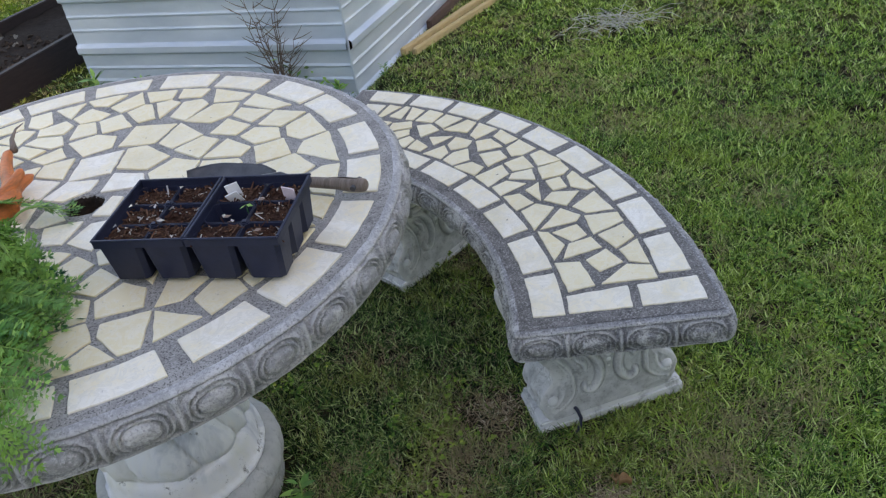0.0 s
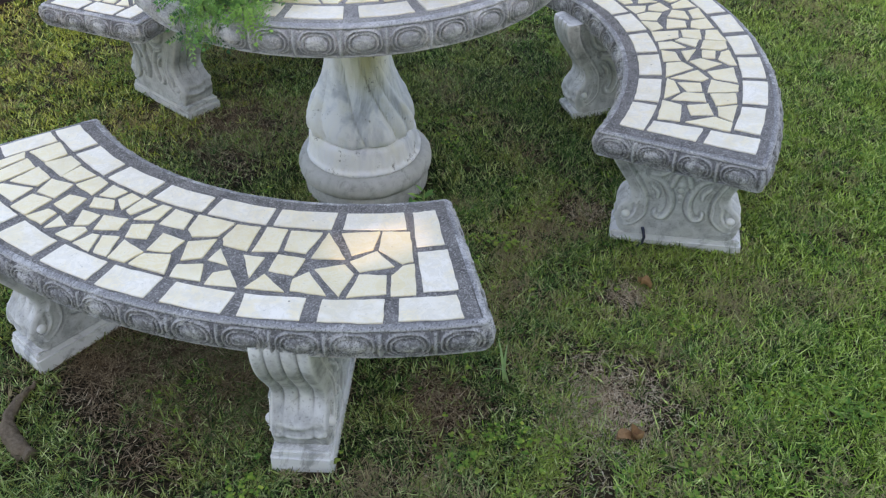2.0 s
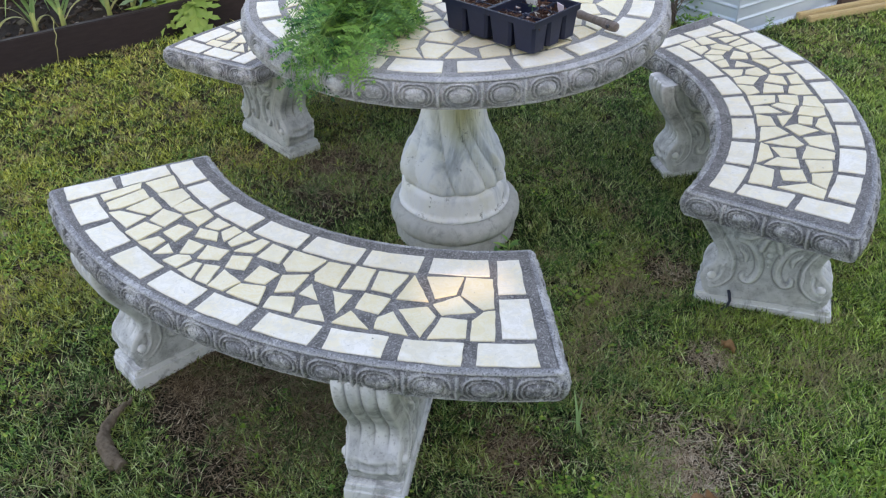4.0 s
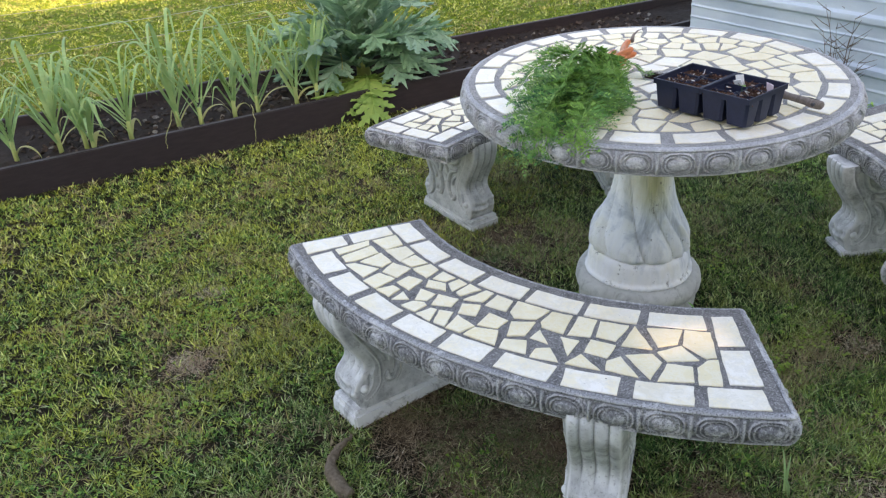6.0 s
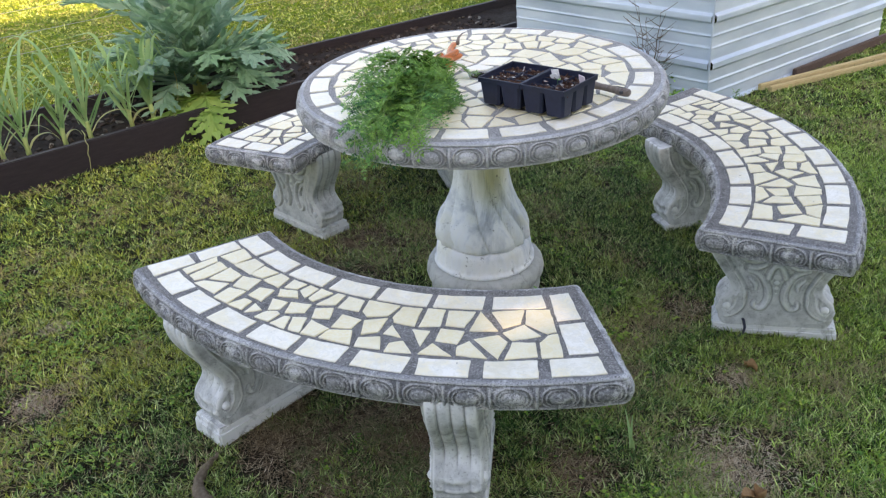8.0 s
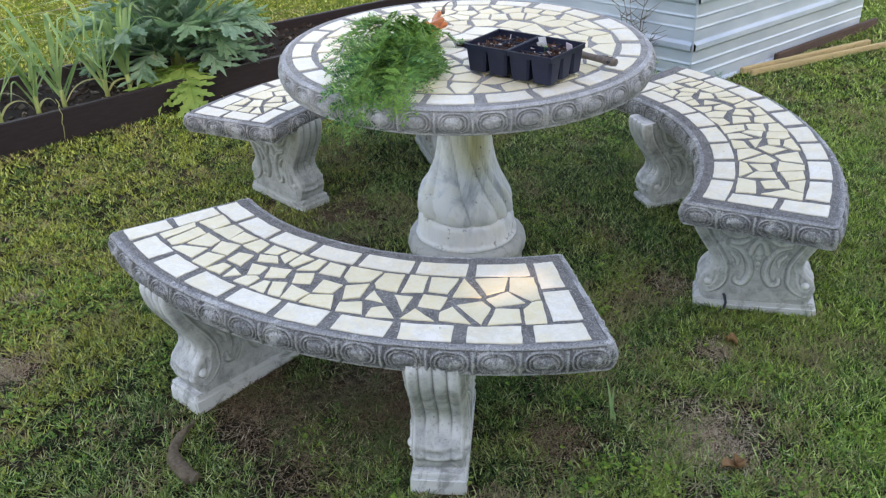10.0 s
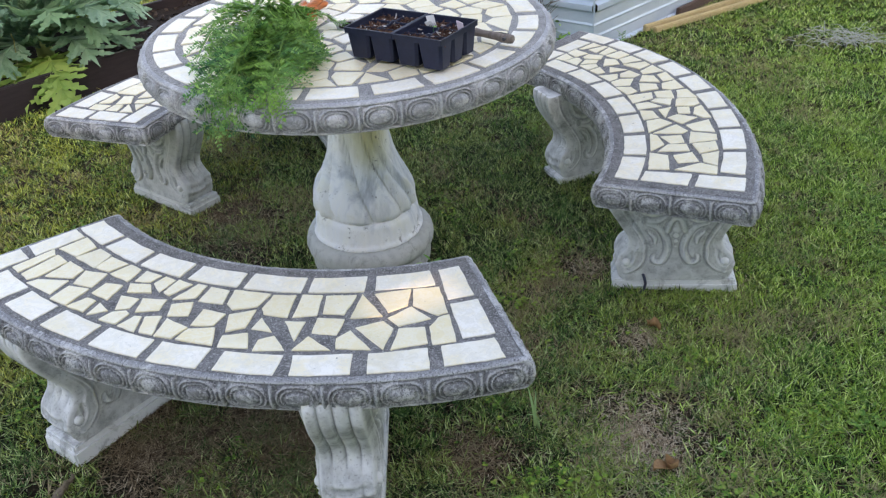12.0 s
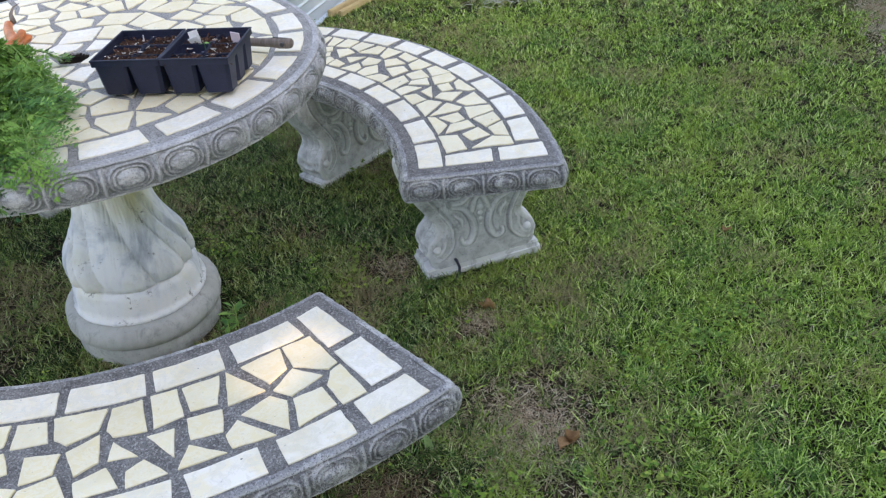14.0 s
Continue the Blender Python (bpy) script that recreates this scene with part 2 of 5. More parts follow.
WHITE = make_tile("white_marbled_tile", (0.85, 0.80, 0.69), (0.86, 0.82, 0.735), (0.84, 0.755, 0.56), (0.74, 0.70, 0.60))
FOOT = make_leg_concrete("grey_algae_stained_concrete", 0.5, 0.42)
# legs beside the bed: colour darkened and greened, for shade as well as moss
LEG_MOSS_SHADE = make_leg_concrete("mossy_shaded_cast_concrete", 0.5, 0.32)
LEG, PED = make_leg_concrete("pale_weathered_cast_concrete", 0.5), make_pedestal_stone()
GROUND = make_ground()
# GRASS is darkened in its colour for the shade round the table
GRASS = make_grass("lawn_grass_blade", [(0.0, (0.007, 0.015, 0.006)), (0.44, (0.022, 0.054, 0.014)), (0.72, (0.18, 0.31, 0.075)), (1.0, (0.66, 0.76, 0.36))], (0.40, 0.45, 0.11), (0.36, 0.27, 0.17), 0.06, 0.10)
STRAW = make_grass("dead_grass_thread", [(0.0, (0.055, 0.036, 0.024)), (0.5, (0.17, 0.12, 0.075)), (1.0, (0.52, 0.42, 0.29))], (0.26, 0.19, 0.11), (0.20, 0.125, 0.08))
PALE_STRAW = make_grass("pale_straw_stem", [(0.0, (0.26, 0.18, 0.12)), (0.5, (0.50, 0.39, 0.27)), (1.0, (0.84, 0.73, 0.56))], (0.52, 0.40, 0.26), (0.44, 0.30, 0.19))
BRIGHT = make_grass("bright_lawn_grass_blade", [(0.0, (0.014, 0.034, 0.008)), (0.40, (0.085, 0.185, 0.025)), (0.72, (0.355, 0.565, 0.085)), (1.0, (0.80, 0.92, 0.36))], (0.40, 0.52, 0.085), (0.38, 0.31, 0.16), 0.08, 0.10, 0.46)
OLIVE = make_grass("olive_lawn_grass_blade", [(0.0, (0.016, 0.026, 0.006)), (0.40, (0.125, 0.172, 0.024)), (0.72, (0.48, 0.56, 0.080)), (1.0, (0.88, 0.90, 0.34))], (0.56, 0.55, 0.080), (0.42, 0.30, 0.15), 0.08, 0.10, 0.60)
LUSH = make_grass("lush_far_lawn_blade", [(0.0, (0.15, 0.235, 0.016)), (0.5, (0.18, 0.28, 0.020)), (1.0, (0.22, 0.33, 0.026))], (0.23, 0.32, 0.020), (0.24, 0.33, 0.028), 0.5, 0.0)
CLOVER = make_grass("clover_leaf", [(0.0, (0.075, 0.18, 0.035)), (0.8, (0.22, 0.37, 0.07)), (1.0, (0.50, 0.56, 0.11))], (0.30, 0.42, 0.07), (0.30, 0.36, 0.09))
TIMBER = make_plain("dark_brown_edging_board", (0.016, 0.0125, 0.014), (0.036, 0.027, 0.029), 12, 0.65, 0.3, stretch=(1, 1, 6))
SOIL = make_plain("dark_garden_soil", (0.012, 0.010, 0.009), (0.045, 0.034, 0.027), 40, 0.95, 0.9, 0.1)
STEEL = make_sheet_metal()
UNSEEN_WALL = make_plain("white_unseen_wall", (0.55, 0.55, 0.53), (0.66, 0.66, 0.64), 4, 0.6, 0.1)


# ---- building helpers ----
def mesh_object(name, bm, material, smooth=False):
    me = bpy.data.meshes.new(name)
    bm.normal_update()
    bm.to_mesh(me)
    bm.free()
    for mt in (material if isinstance(material, (list, tuple)) else [material]):
        me.materials.append(mt)
    if smooth:
        me.shade_smooth()
    return new(name, me)


def part(name, bm, material, parent, label="", smooth=False):
    ob = mesh_object(name, bm, material, smooth)
    ob.parent = parent
    return tagged(ob, label=label)


def arrays_object(name, verts, faces, material, smooth=False):
    """A mesh from numpy vertices (n, 3) and faces (m, k), all of one size."""
    me = bpy.data.meshes.new(name)
    n, k = faces.shape
    me.vertices.add(len(verts))
    me.vertices.foreach_set("co", verts.astype(np.float32).ravel())
    me.loops.add(n * k)
    me.loops.foreach_set("vertex_index", faces.astype(np.int32).ravel())
    me.polygons.add(n)
    me.polygons.foreach_set("loop_start", np.arange(0, n * k, k, dtype=np.int32))
    me.update(calc_edges=True)
    me.materials.append(material)
    if smooth:
        me.shade_smooth()
    return new(name, me)


def box(bm, lo, hi, m=None, bevel=0.0):
    made = bmesh.ops.create_cube(bm, size=1.0)["verts"]
    for v in made:
        v.co = Vector([lo[i] + (v.co[i] + 0.5) * (hi[i] - lo[i]) for i in range(3)])
    if bevel:
        edges = list({e for v in made for e in v.link_edges})
        made = bmesh.ops.bevel(bm, geom=edges, offset=bevel, segments=2, affect="EDGES")["verts"]
    if m:
        for v in made:
            v.co = m @ v.co
    return made


def tube(bm, pts, radii, sides=8, cap=True):
    """A round tube through points; radii one per point."""
    rings = []
    for i, p in enumerate(pts):
        a, b = Vector(pts[max(i - 1, 0)]), Vector(pts[min(i + 1, len(pts) - 1)])
        d = (b - a).normalized()
        s = d.cross(Vector((0.31, 0.17, 0.93))).normalized()
        u = s.cross(d)
        rings.append([bm.verts.new(Vector(p) + radii[i] * (math.cos(2 * math.pi * k / sides) * s + math.sin(2 * math.pi * k / sides) * u)) for k in range(sides)])
    for r0, r1 in zip(rings, rings[1:]):
        for k in range(sides):
            bm.faces.new((r0[k], r0[(k + 1) % sides], r1[(k + 1) % sides], r1[k]))
    if cap:
        bm.faces.new(rings[0][::-1])
        bm.faces.new(rings[-1])


def clip_poly(poly, p, n):
    """The piece of a convex polygon on the side of point p to which n points."""
    out = []
    for i, a in enumerate(poly):
        b = poly[(i + 1) % len(poly)]
        da, db = (a[0] - p[0]) * n[0] + (a[1] - p[1]) * n[1], (b[0] - p[0]) * n[0] + (b[1] - p[1]) * n[1]
        if da >= 0:
            out.append(a)
        if da * db < 0:
            f = da / (da - db)
            out.append((a[0] + f * (b[0] - a[0]), a[1] + f * (b[1] - a[1])))
    return out


def inset_poly(poly, gap, rng=None):
    out = poly
    joint = gap
    for i, a in enumerate(poly):
        b = poly[(i + 1) % len(poly)]
        d = math.hypot(b[0] - a[0], b[1] - a[1])
        if d < 1e-6:
            continue
        n = (-(b[1] - a[1]) / d, (b[0] - a[0]) / d)
        at = a
        if rng:
            gap = joint * rng.choice((0.75, 0.9, 1.1, 1.3, 1.6, 2.0))
            turn = radians(rng.uniform(-7, 7))
            n = (n[0] * math.cos(turn) - n[1] * math.sin(turn), n[0] * math.sin(turn) + n[1] * math.cos(turn))
            at = ((a[0] + b[0]) / 2, (a[1] + b[1]) / 2)
        out = clip_poly(out, (at[0] + n[0] * gap, at[1] + n[1] * gap), n)
        if len(out) < 3:
            return []
    return out


def tidy_poly(poly, least):
    out = []
    for q in poly:
        if not out or math.hypot(q[0] - out[-1][0], q[1] - out[-1][1]) > least:
            out.append(q)
    while len(out) > 3 and math.hypot(out[0][0] - out[-1][0], out[0][1] - out[-1][1]) < least:
        out.pop()
    return out


def few_sided(poly, most):
    """The polygon with its least corners knocked off, as a broken tile has few."""
    poly = list(poly)
    while len(poly) > most:
        def lost(i):
            a, b, c = poly[i - 1], poly[i], poly[(i + 1) % len(poly)]
            return abs((b[0] - a[0]) * (c[1] - a[1]) - (b[1] - a[1]) * (c[0] - a[0]))
        least = min(range(len(poly)), key=lost)
        if lost(least) > 0.0016 and len(poly) <= 5:
            break
        poly.pop(least)
    return poly


def shards(domain, count, rng, gap, corners=(4, 4, 4, 5, 5, 4, 3)):
    """Broken pieces that fill a convex domain: convex cells round scattered seeds, drawn in from one another by a joint."""
    xs, ys = [q[0] for q in domain], [q[1] for q in domain]

    def inside(q):
        return all((b[0] - a[0]) * (q[1] - a[1]) - (b[1] - a[1]) * (q[0] - a[0]) >= 0 for a, b in zip(domain, domain[1:] + domain[:1]))

    seeds = []
    while len(seeds) < count:
        best, far = None, -1
        for _ in range(6):
            q = (rng.uniform(min(xs), max(xs)), rng.uniform(min(ys), max(ys)))
            if not inside(q):
                continue
            d = min((math.hypot(q[0] - s[0], q[1] - s[1]) for s in seeds), default=1)
            if d > far:
                best, far = q, d
        if best:
            seeds.append(best)
    def cell_of(s):
        cell = list(domain)
        for o in seeds:
            if o is not s:
                cell = clip_poly(cell, ((s[0] + o[0]) / 2, (s[1] + o[1]) / 2), (s[0] - o[0], s[1] - o[1]))
        return cell

    for _ in range(2):
        moved = []
        for s in seeds:
            cell = cell_of(s)
            cx, cy = sum(q[0] for q in cell) / len(cell), sum(q[1] for q in cell) / len(cell)
            moved.append((s[0] + 0.45 * (cx - s[0]), s[1] + 0.45 * (cy - s[1])))
        seeds = moved
    cells = []
    for s in seeds:
        cell = few_sided(tidy_poly(inset_poly(cell_of(s), gap, rng), 0.010), rng.choice(corners))
        if len(cell) >= 3:
            cells.append(cell)
    return cells


def chipped(poly, rng, step=0.016, amount=0.0011):
    """The outline with its edges broken a little, as a cut tile has them, and its corners blunted."""
    out = []
    n = len(poly)
    for i, a in enumerate(poly):
        b = poly[(i + 1) % n]
        d = math.hypot(b[0] - a[0], b[1] - a[1])
        if d < 0.004:
            out.append(a)
            continue
        nx, ny = (b[1] - a[1]) / d, -(b[0] - a[0]) / d
        ends = min(0.0008, d * 0.2)
        m = max(2, int(d / step))
        for j in range(m + 1):
            t = ends / d + (1 - 2 * ends / d) * j / m
            o = rng.uniform(-amount, amount) if 0 < j < m else 0
            out.append((a[0] + (b[0] - a[0]) * t + nx * o, a[1] + (b[1] - a[1]) * t + ny * o))
    return out


def slab_piece(poly, z, rng, thick=0.0028):
    """A flat tile with a softened upper edge, from its outline."""
    poly = chipped(poly, rng)
    bm = bmesh.new()
    c = Vector((sum(q[0] for q in poly) / len(poly), sum(q[1] for q in poly) / len(poly), 0))
    rise = rng.uniform(-0.0006, 0.0008)
    tip, tilt = rng.uniform(-0.010, 0.010), rng.uniform(-0.010, 0.010)
    rings = []
    for inset, zz in ((0.0, z - 0.003), (0.0, z + thick - 0.0010 + rise), (0.0010, z + thick + rise)):
        rings.append([bm.verts.new(Vector((q[0], q[1], zz + (tip * (q[0] - c.x) + tilt * (q[1] - c.y) if zz > z else 0))) + (c - Vector((q[0], q[1], 0))).normalized() * inset) for q in poly])
    n = len(poly)
    for r0, r1 in zip(rings, rings[1:]):
        for k in range(n):
            bm.faces.new((r0[k], r0[(k + 1) % n], r1[(k + 1) % n], r1[k]))
    bm.faces.new(rings[-1])
    return bm


def moulded_slab(loop, phase, top, name, parent, label, cap, mats):
    """A cast slab whose edge carries egg ornaments. loop: the top edge, counterclockwise, as (x, y); phase: each point's place along the ornaments."""
    prof = [(-0.012, 0.0, -1), (-0.006, -0.0005, -1), (-0.0015, -0.0022, -1), (0.0016, -0.0048, -1), (0.0010, -0.0072, -1), (-0.0028, -0.0084, -1)]
    band = [i / 25 for i in range(26)]
    prof += [(-0.001 + 0.0115 * math.sin(math.pi * (0.10 + 0.82 * s)) ** 0.8, -0.0090 - 0.0530 * s, s) for s in band]
    prof += [(0.0020, -0.0632, -1), (0.0035, -0.0655, -1), (0.0015, -0.0680, -1), (-0.012, -0.0690, -1)]
    n = len(loop)
    bm = bmesh.new()
    rows = []
    nrm = []
    for i in range(n):
        a, b = loop[i - 2], loop[(i + 2) % n]
        d = math.hypot(b[0] - a[0], b[1] - a[1])
        nrm.append(((b[1] - a[1]) / d, -(b[0] - a[0]) / d))
    for off, dz, s in prof:
        ring = []
        for (x, y), (nx, ny), u in zip(loop, nrm, phase):
            o = off
            if s >= 0:
                u = u % 1.0
                # a flattened egg inside two thin rings, square-shouldered, with a bead between neighbours
                e = ((abs(u - 0.5) / 0.43) ** 2.5 + (abs(s - 0.5) / 0.52) ** 2.5) ** 0.4
                if e < 0.60:
                    o += 0.0068 * (1 - (e / 0.60) ** 4) ** 0.5 - 0.0030
                elif e < 1.04:
                    o += 0.0040 * math.cos((e - 0.71) / 0.21 * 2 * math.pi) - 0.0008
                else:
                    o -= 0.0050
                side = min(u, 1 - u)
                if side < 0.065 and e > 1.02:
                    o += 0.0095 * math.cos(math.pi * side / 0.13)
                o -= 0.0022 * max(0.0, noise.noise(Vector((x * 22, y * 22, dz * 30 + 4))) - 0.1)
            o += 0.0014 * noise.noise(Vector((x * 40, y * 40, dz * 60))) + 0.0008 * noise.noise(Vector((x * 130, y * 130, dz * 130)))
            ring.append(bm.verts.new((x + nx * o, y + ny * o, top + dz)))
        rows.append(ring)
    for r0, r1 in zip(rows, rows[1:]):
        for k in range(n):
            f = bm.faces.new((r1[k], r1[(k + 1) % n], r0[(k + 1) % n], r0[k]))
            f.smooth = True
    for ring, flip, slot in ((rows[0], False, 1), (rows[-1], True, 0)):
        for f in cap(ring, bm, slot):
            f = bm.faces.new(f[::-1] if flip else f)
            f.material_index = slot
    return part(name, bm, mats, parent, label)


# ---- ground ----
def build_ground():
    n = 90
    g = np.linspace(-1, 1, n)
    g = np.sign(g) * np.abs(g) ** 2.2 * 60
    x, y = np.meshgrid(g, g)
    v = np.c_[x.ravel(), y.ravel(), np.zeros(n * n)]
    i = np.arange(n * n).reshape(n, n)
    f = np.stack([i[:-1, :-1], i[:-1, 1:], i[1:, 1:], i[1:, :-1]], -1).reshape(-1, 4)
    return tagged(arrays_object("ground", v, f, GROUND), "flat lawn ground with thatch and bare soil", "ground", kind="structure")


build_ground()

# ---- round table ----
RT, ZT = 0.506, 0.747


def ring_tile(r0, r1, a0, a1, c=(0.0, 0.0), c1=None, steps=3):
    c1 = c1 or c
    inner = [(c[0] + r0 * math.cos(a0 + (a1 - a0) * k / steps), c[1] + r0 * math.sin(a0 + (a1 - a0) * k / steps)) for k in range(steps + 1)]
    outer = [(c1[0] + r1 * math.cos(a0 + (a1 - a0) * k / steps), c1[1] + r1 * math.sin(a0 + (a1 - a0) * k / steps)) for k in range(steps + 1)]
    return inner[::-1][:0] + outer + inner[::-1]


def build_table():
    rng = random.Random(11)
    table = tagged(new("round_table"), "round concrete garden table with cream and white mosaic tile top", "table")
    table.matrix_world = pose(0, 0, ZT, 0.3, 1.0, 0)
    n = 37 * 38

    def cap(ring, bm, top):
        """The flat faces; the upper one is pierced by the ragged umbrella hole."""
        if not top:
            return [ring]
        rings = [ring]
        for r, z in ((0.033, -0.003), (0.030, -0.010), (0.028, -0.045)):
            made = []
            for k in range(n):
                a = 2 * math.pi * k / n
                rr = r * (1 + 0.16 * noise.noise((math.cos(a) * 2, math.sin(a) * 2, 3)) + 0.06 * noise.noise((math.cos(a) * 7, math.sin(a) * 7, 9)))
                made.append(bm.verts.new((rr * math.cos(a) + 0.006, rr * math.sin(a) - 0.004, z)))
            rings.append(made)
        return [(r0[k], r0[(k + 1) % n], r1[(k + 1) % n], r1[k]) for r0, r1 in zip(rings, rings[1:]) for k in range(n)]

    loop = [(0.538 * math.cos(2 * math.pi * k / n), 0.538 * math.sin(2 * math.pi * k / n)) for k in range(n)]
    top = moulded_slab(loop, [k / 38 for k in range(n)], -0.003, "tabletop", table, "grey cast top with egg ornaments round its rim", cap, [RIM, GROUT])
    pitch = 2 * math.pi / 22
    for k in range(22):
        a = radians(-80.7) + k * pitch + rng.uniform(-0.012, 0.012)
        poly = ring_tile(RT - 0.055 + rng.uniform(-0.003, 0.003), RT + rng.uniform(-0.004, 0.003), a, a + radians(13.4) + rng.uniform(-0.012, 0.012))
        part("tile", slab_piece(poly, -0.003, rng), WHITE, top, smooth=False)
    dom = [(0.443 * math.cos(2 * math.pi * k / 28), 0.443 * math.sin(2 * math.pi * k / 28)) for k in range(28)]
    for poly in shards(dom, 124, rng, 0.0034, (5, 4, 5, 4, 4, 4, 3)):
        cx, cy = sum(q[0] for q in poly) / len(poly), sum(q[1] for q in poly) / len(poly)
        # pieces at the umbrella hole are cut back to its edge
        away = Vector((cx - 0.006, cy + 0.004)).normalized()
        poly = tidy_poly(clip_poly(poly, (0.006 + away.x * 0.038, -0.004 + away.y * 0.038), away), 0.008)
        if len(poly) < 3:
            continue
        part("tile", slab_piece(poly, -0.003, rng), WHITE if math.hypot(cx, cy) < 0.15 else CREAM, top)
    # an added dark lining puts the shade inside the hole into its colour
    bm = bmesh.new()
    rings = []
    for r, z in ((0.0325, -0.0045), (0.0285, -0.011), (0.0262, -0.036), (0.012, -0.040)):
        rings.append([])
        for k in range(40):
            a = 2 * math.pi * k / 40
            rr = r * (1 + 0.16 * noise.noise((math.cos(a) * 2, math.sin(a) * 2, 3)) + 0.05 * noise.noise((k * 0.9, z * 90, 5)))
            rings[-1].append(bm.verts.new((0.006 + rr * math.cos(a), -0.004 + rr * math.sin(a), z)))
    for r0, r1 in zip(rings, rings[1:]):
        for k in range(40):
            bm.faces.new((r0[k], r0[(k + 1) % 40], r1[(k + 1) % 40], r1[k]))
    bm.faces.new(rings[-1])
    part("hole_lining", bm, SOIL, top, "dark lining for the shaded inside of the umbrella hole")
    # twisted pedestal
    foot = [(0.183, -0.03), (0.185, 0.020), (0.185, 0.046), (0.183, 0.051), (0.1835, 0.054), (0.189, 0.058), (0.1955, 0.066), (0.1985, 0.080), (0.1965, 0.095), (0.190, 0.106), (0.180, 0.114), (0.166, 0.117), (0.150, 0.118)]
    shaft = [(0.150, 0.112), (0.164, 0.115), (0.1685, 0.119), (0.1690, 0.124), (0.1665, 0.129), (0.1620, 0.133), (0.1600, 0.140), (0.1595, 0.152), (0.1585, 0.168), (0.1565, 0.182), (0.1530, 0.191), (0.1480, 0.196), (0.1440, 0.199), (0.1430, 0.202),
             (0.1455, 0.206), (0.1500, 0.211), (0.1540, 0.218), (0.1560, 0.227), (0.1555, 0.240), (0.152, 0.255), (0.146, 0.272), (0.138, 0.288), (0.129, 0.303), (0.120, 0.320), (0.111, 0.340), (0.103, 0.360), (0.096, 0.382), (0.089, 0.408), (0.085, 0.435), (0.082, 0.47),
             (0.080, 0.54), (0.084, 0.60), (0.096, 0.65), (0.120, 0.685)]

    def lathe(prof, m):
        bm = bmesh.new()
        rows = []
        for r, z in prof:
            ring = []
            for k in range(m):
                a = 2 * math.pi * k / m
                rr, zz = r, z
                if z > 0.203:
                    # drapery folds: broad facets that rise slowly and drop sharply, fanning out downwards
                    w = min(1, (z - 0.203) / 0.016) * (0.42 + 0.58 * max(0, min(1, (0.50 - z) / 0.24)))
                    turn = a + 2.5 * (z - 0.2) + 1.6 * (z - 0.2) ** 2
                    u = (turn / (2 * math.pi) * 11 + 0.34 * math.sin(turn * 3 + 1) + 0.2 * math.sin(turn * 5)) % 1.0
                    rise = (u / 0.62) ** 0.75 if u < 0.62 else ((1 - u) / 0.38) ** 0.6
                    fine = abs(math.sin(math.pi * (u * 2 + 0.15))) ** 1.5
                    crease = math.exp(-(min(u, 1 - u) / 0.045) ** 2) + 0.5 * math.exp(-((u - 0.45) / 0.03) ** 2)
                    rr += w * (0.0165 * rise - 0.0020 * fine - 0.0100 - 0.0042 * crease)
                    zz -= 0.012 * math.sin(math.pi * u) * max(0.0, 1 - abs(z - 0.218) / 0.022)
                rr += 0.003 * noise.noise((math.cos(a) * 2.4, math.sin(a) * 2.4, z * 9)) + 0.0016 * noise.noise((math.cos(a) * 11, math.sin(a) * 11, z * 60))
                rr -= 0.006 * max(0.0, noise.noise((math.cos(a) * 7 + 5, math.sin(a) * 7, z * 40)) - 0.32)
                ring.append(bm.verts.new((rr * math.cos(a) - 0.007, rr * math.sin(a) - 0.001, zz - ZT)))
            rows.append(ring)
        for r0, r1 in zip(rows, rows[1:]):
            for k in range(m):
                bm.faces.new((r0[k], r0[(k + 1) % m], r1[(k + 1) % m], r1[k]))
        bm.faces.new(rows[-1])
        return bm

    part("foot", lathe(foot, 240), FOOT, table, "grey round foot slab", smooth=True)
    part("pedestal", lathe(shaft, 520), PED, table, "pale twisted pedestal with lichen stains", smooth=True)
    return table


build_table()

# ---- curved benches ----
RI, RO, OFF, TOP = 0.863, 1.229, -0.063, 0.415


def bench_loop(half):
    """The slab's top edge and its place along the ornaments."""
    ri, ro = RI - 0.042, RO + 0.035
    he = 0.027

    def end(sign, r, c):
        # where the end's line, he beyond the tiles, meets a circle round (c, 0)
        d = Vector((math.cos(half), sign * math.sin(half)))
        q = Vector((-math.sin(half), sign * math.cos(half))) * he
        w = q - Vector((c, 0))
        b = w.dot(d)
        return q + d * (-b + math.sqrt(b * b - w.dot(w) + r * r))

    segs = []
    o0, o1, i0, i1 = end(-1, ro, OFF), end(1, ro, OFF), end(-1, ri, 0), end(1, ri, 0)
    a0 = math.atan2(o0.y, o0.x - OFF)
    segs.append([(OFF + ro * math.cos(a0 * (1 - 2 * k / 560)), ro * math.sin(a0 * (1 - 2 * k / 560))) for k in range(560)])
    segs.append([tuple(o1.lerp(i1, k / 130)) for k in range(130)])
    b0 = math.atan2(i1.y, i1.x)
    segs.append([(ri * math.cos(b0 * (1 - 2 * k / 400)), ri * math.sin(b0 * (1 - 2 * k / 400))) for k in range(400)])
    segs.append([tuple(i0.lerp(o0, k / 130)) for k in range(130)])
    loop, phase = [], []
    for s, eggs in zip(segs, (15, 4, 10, 4)):
        loop += s
        phase += [eggs * (k + 0.5) / len(s) for k in range(len(s))]
    for _ in range(4):
        n = len(loop)
        loop = [tuple((loop[k - 2][c] + loop[k - 1][c] + loop[k][c] + loop[(k + 1) % n][c] + loop[(k + 2) % n][c]) / 5 for c in (0, 1)) for k in range(n)]
    return loop, phase


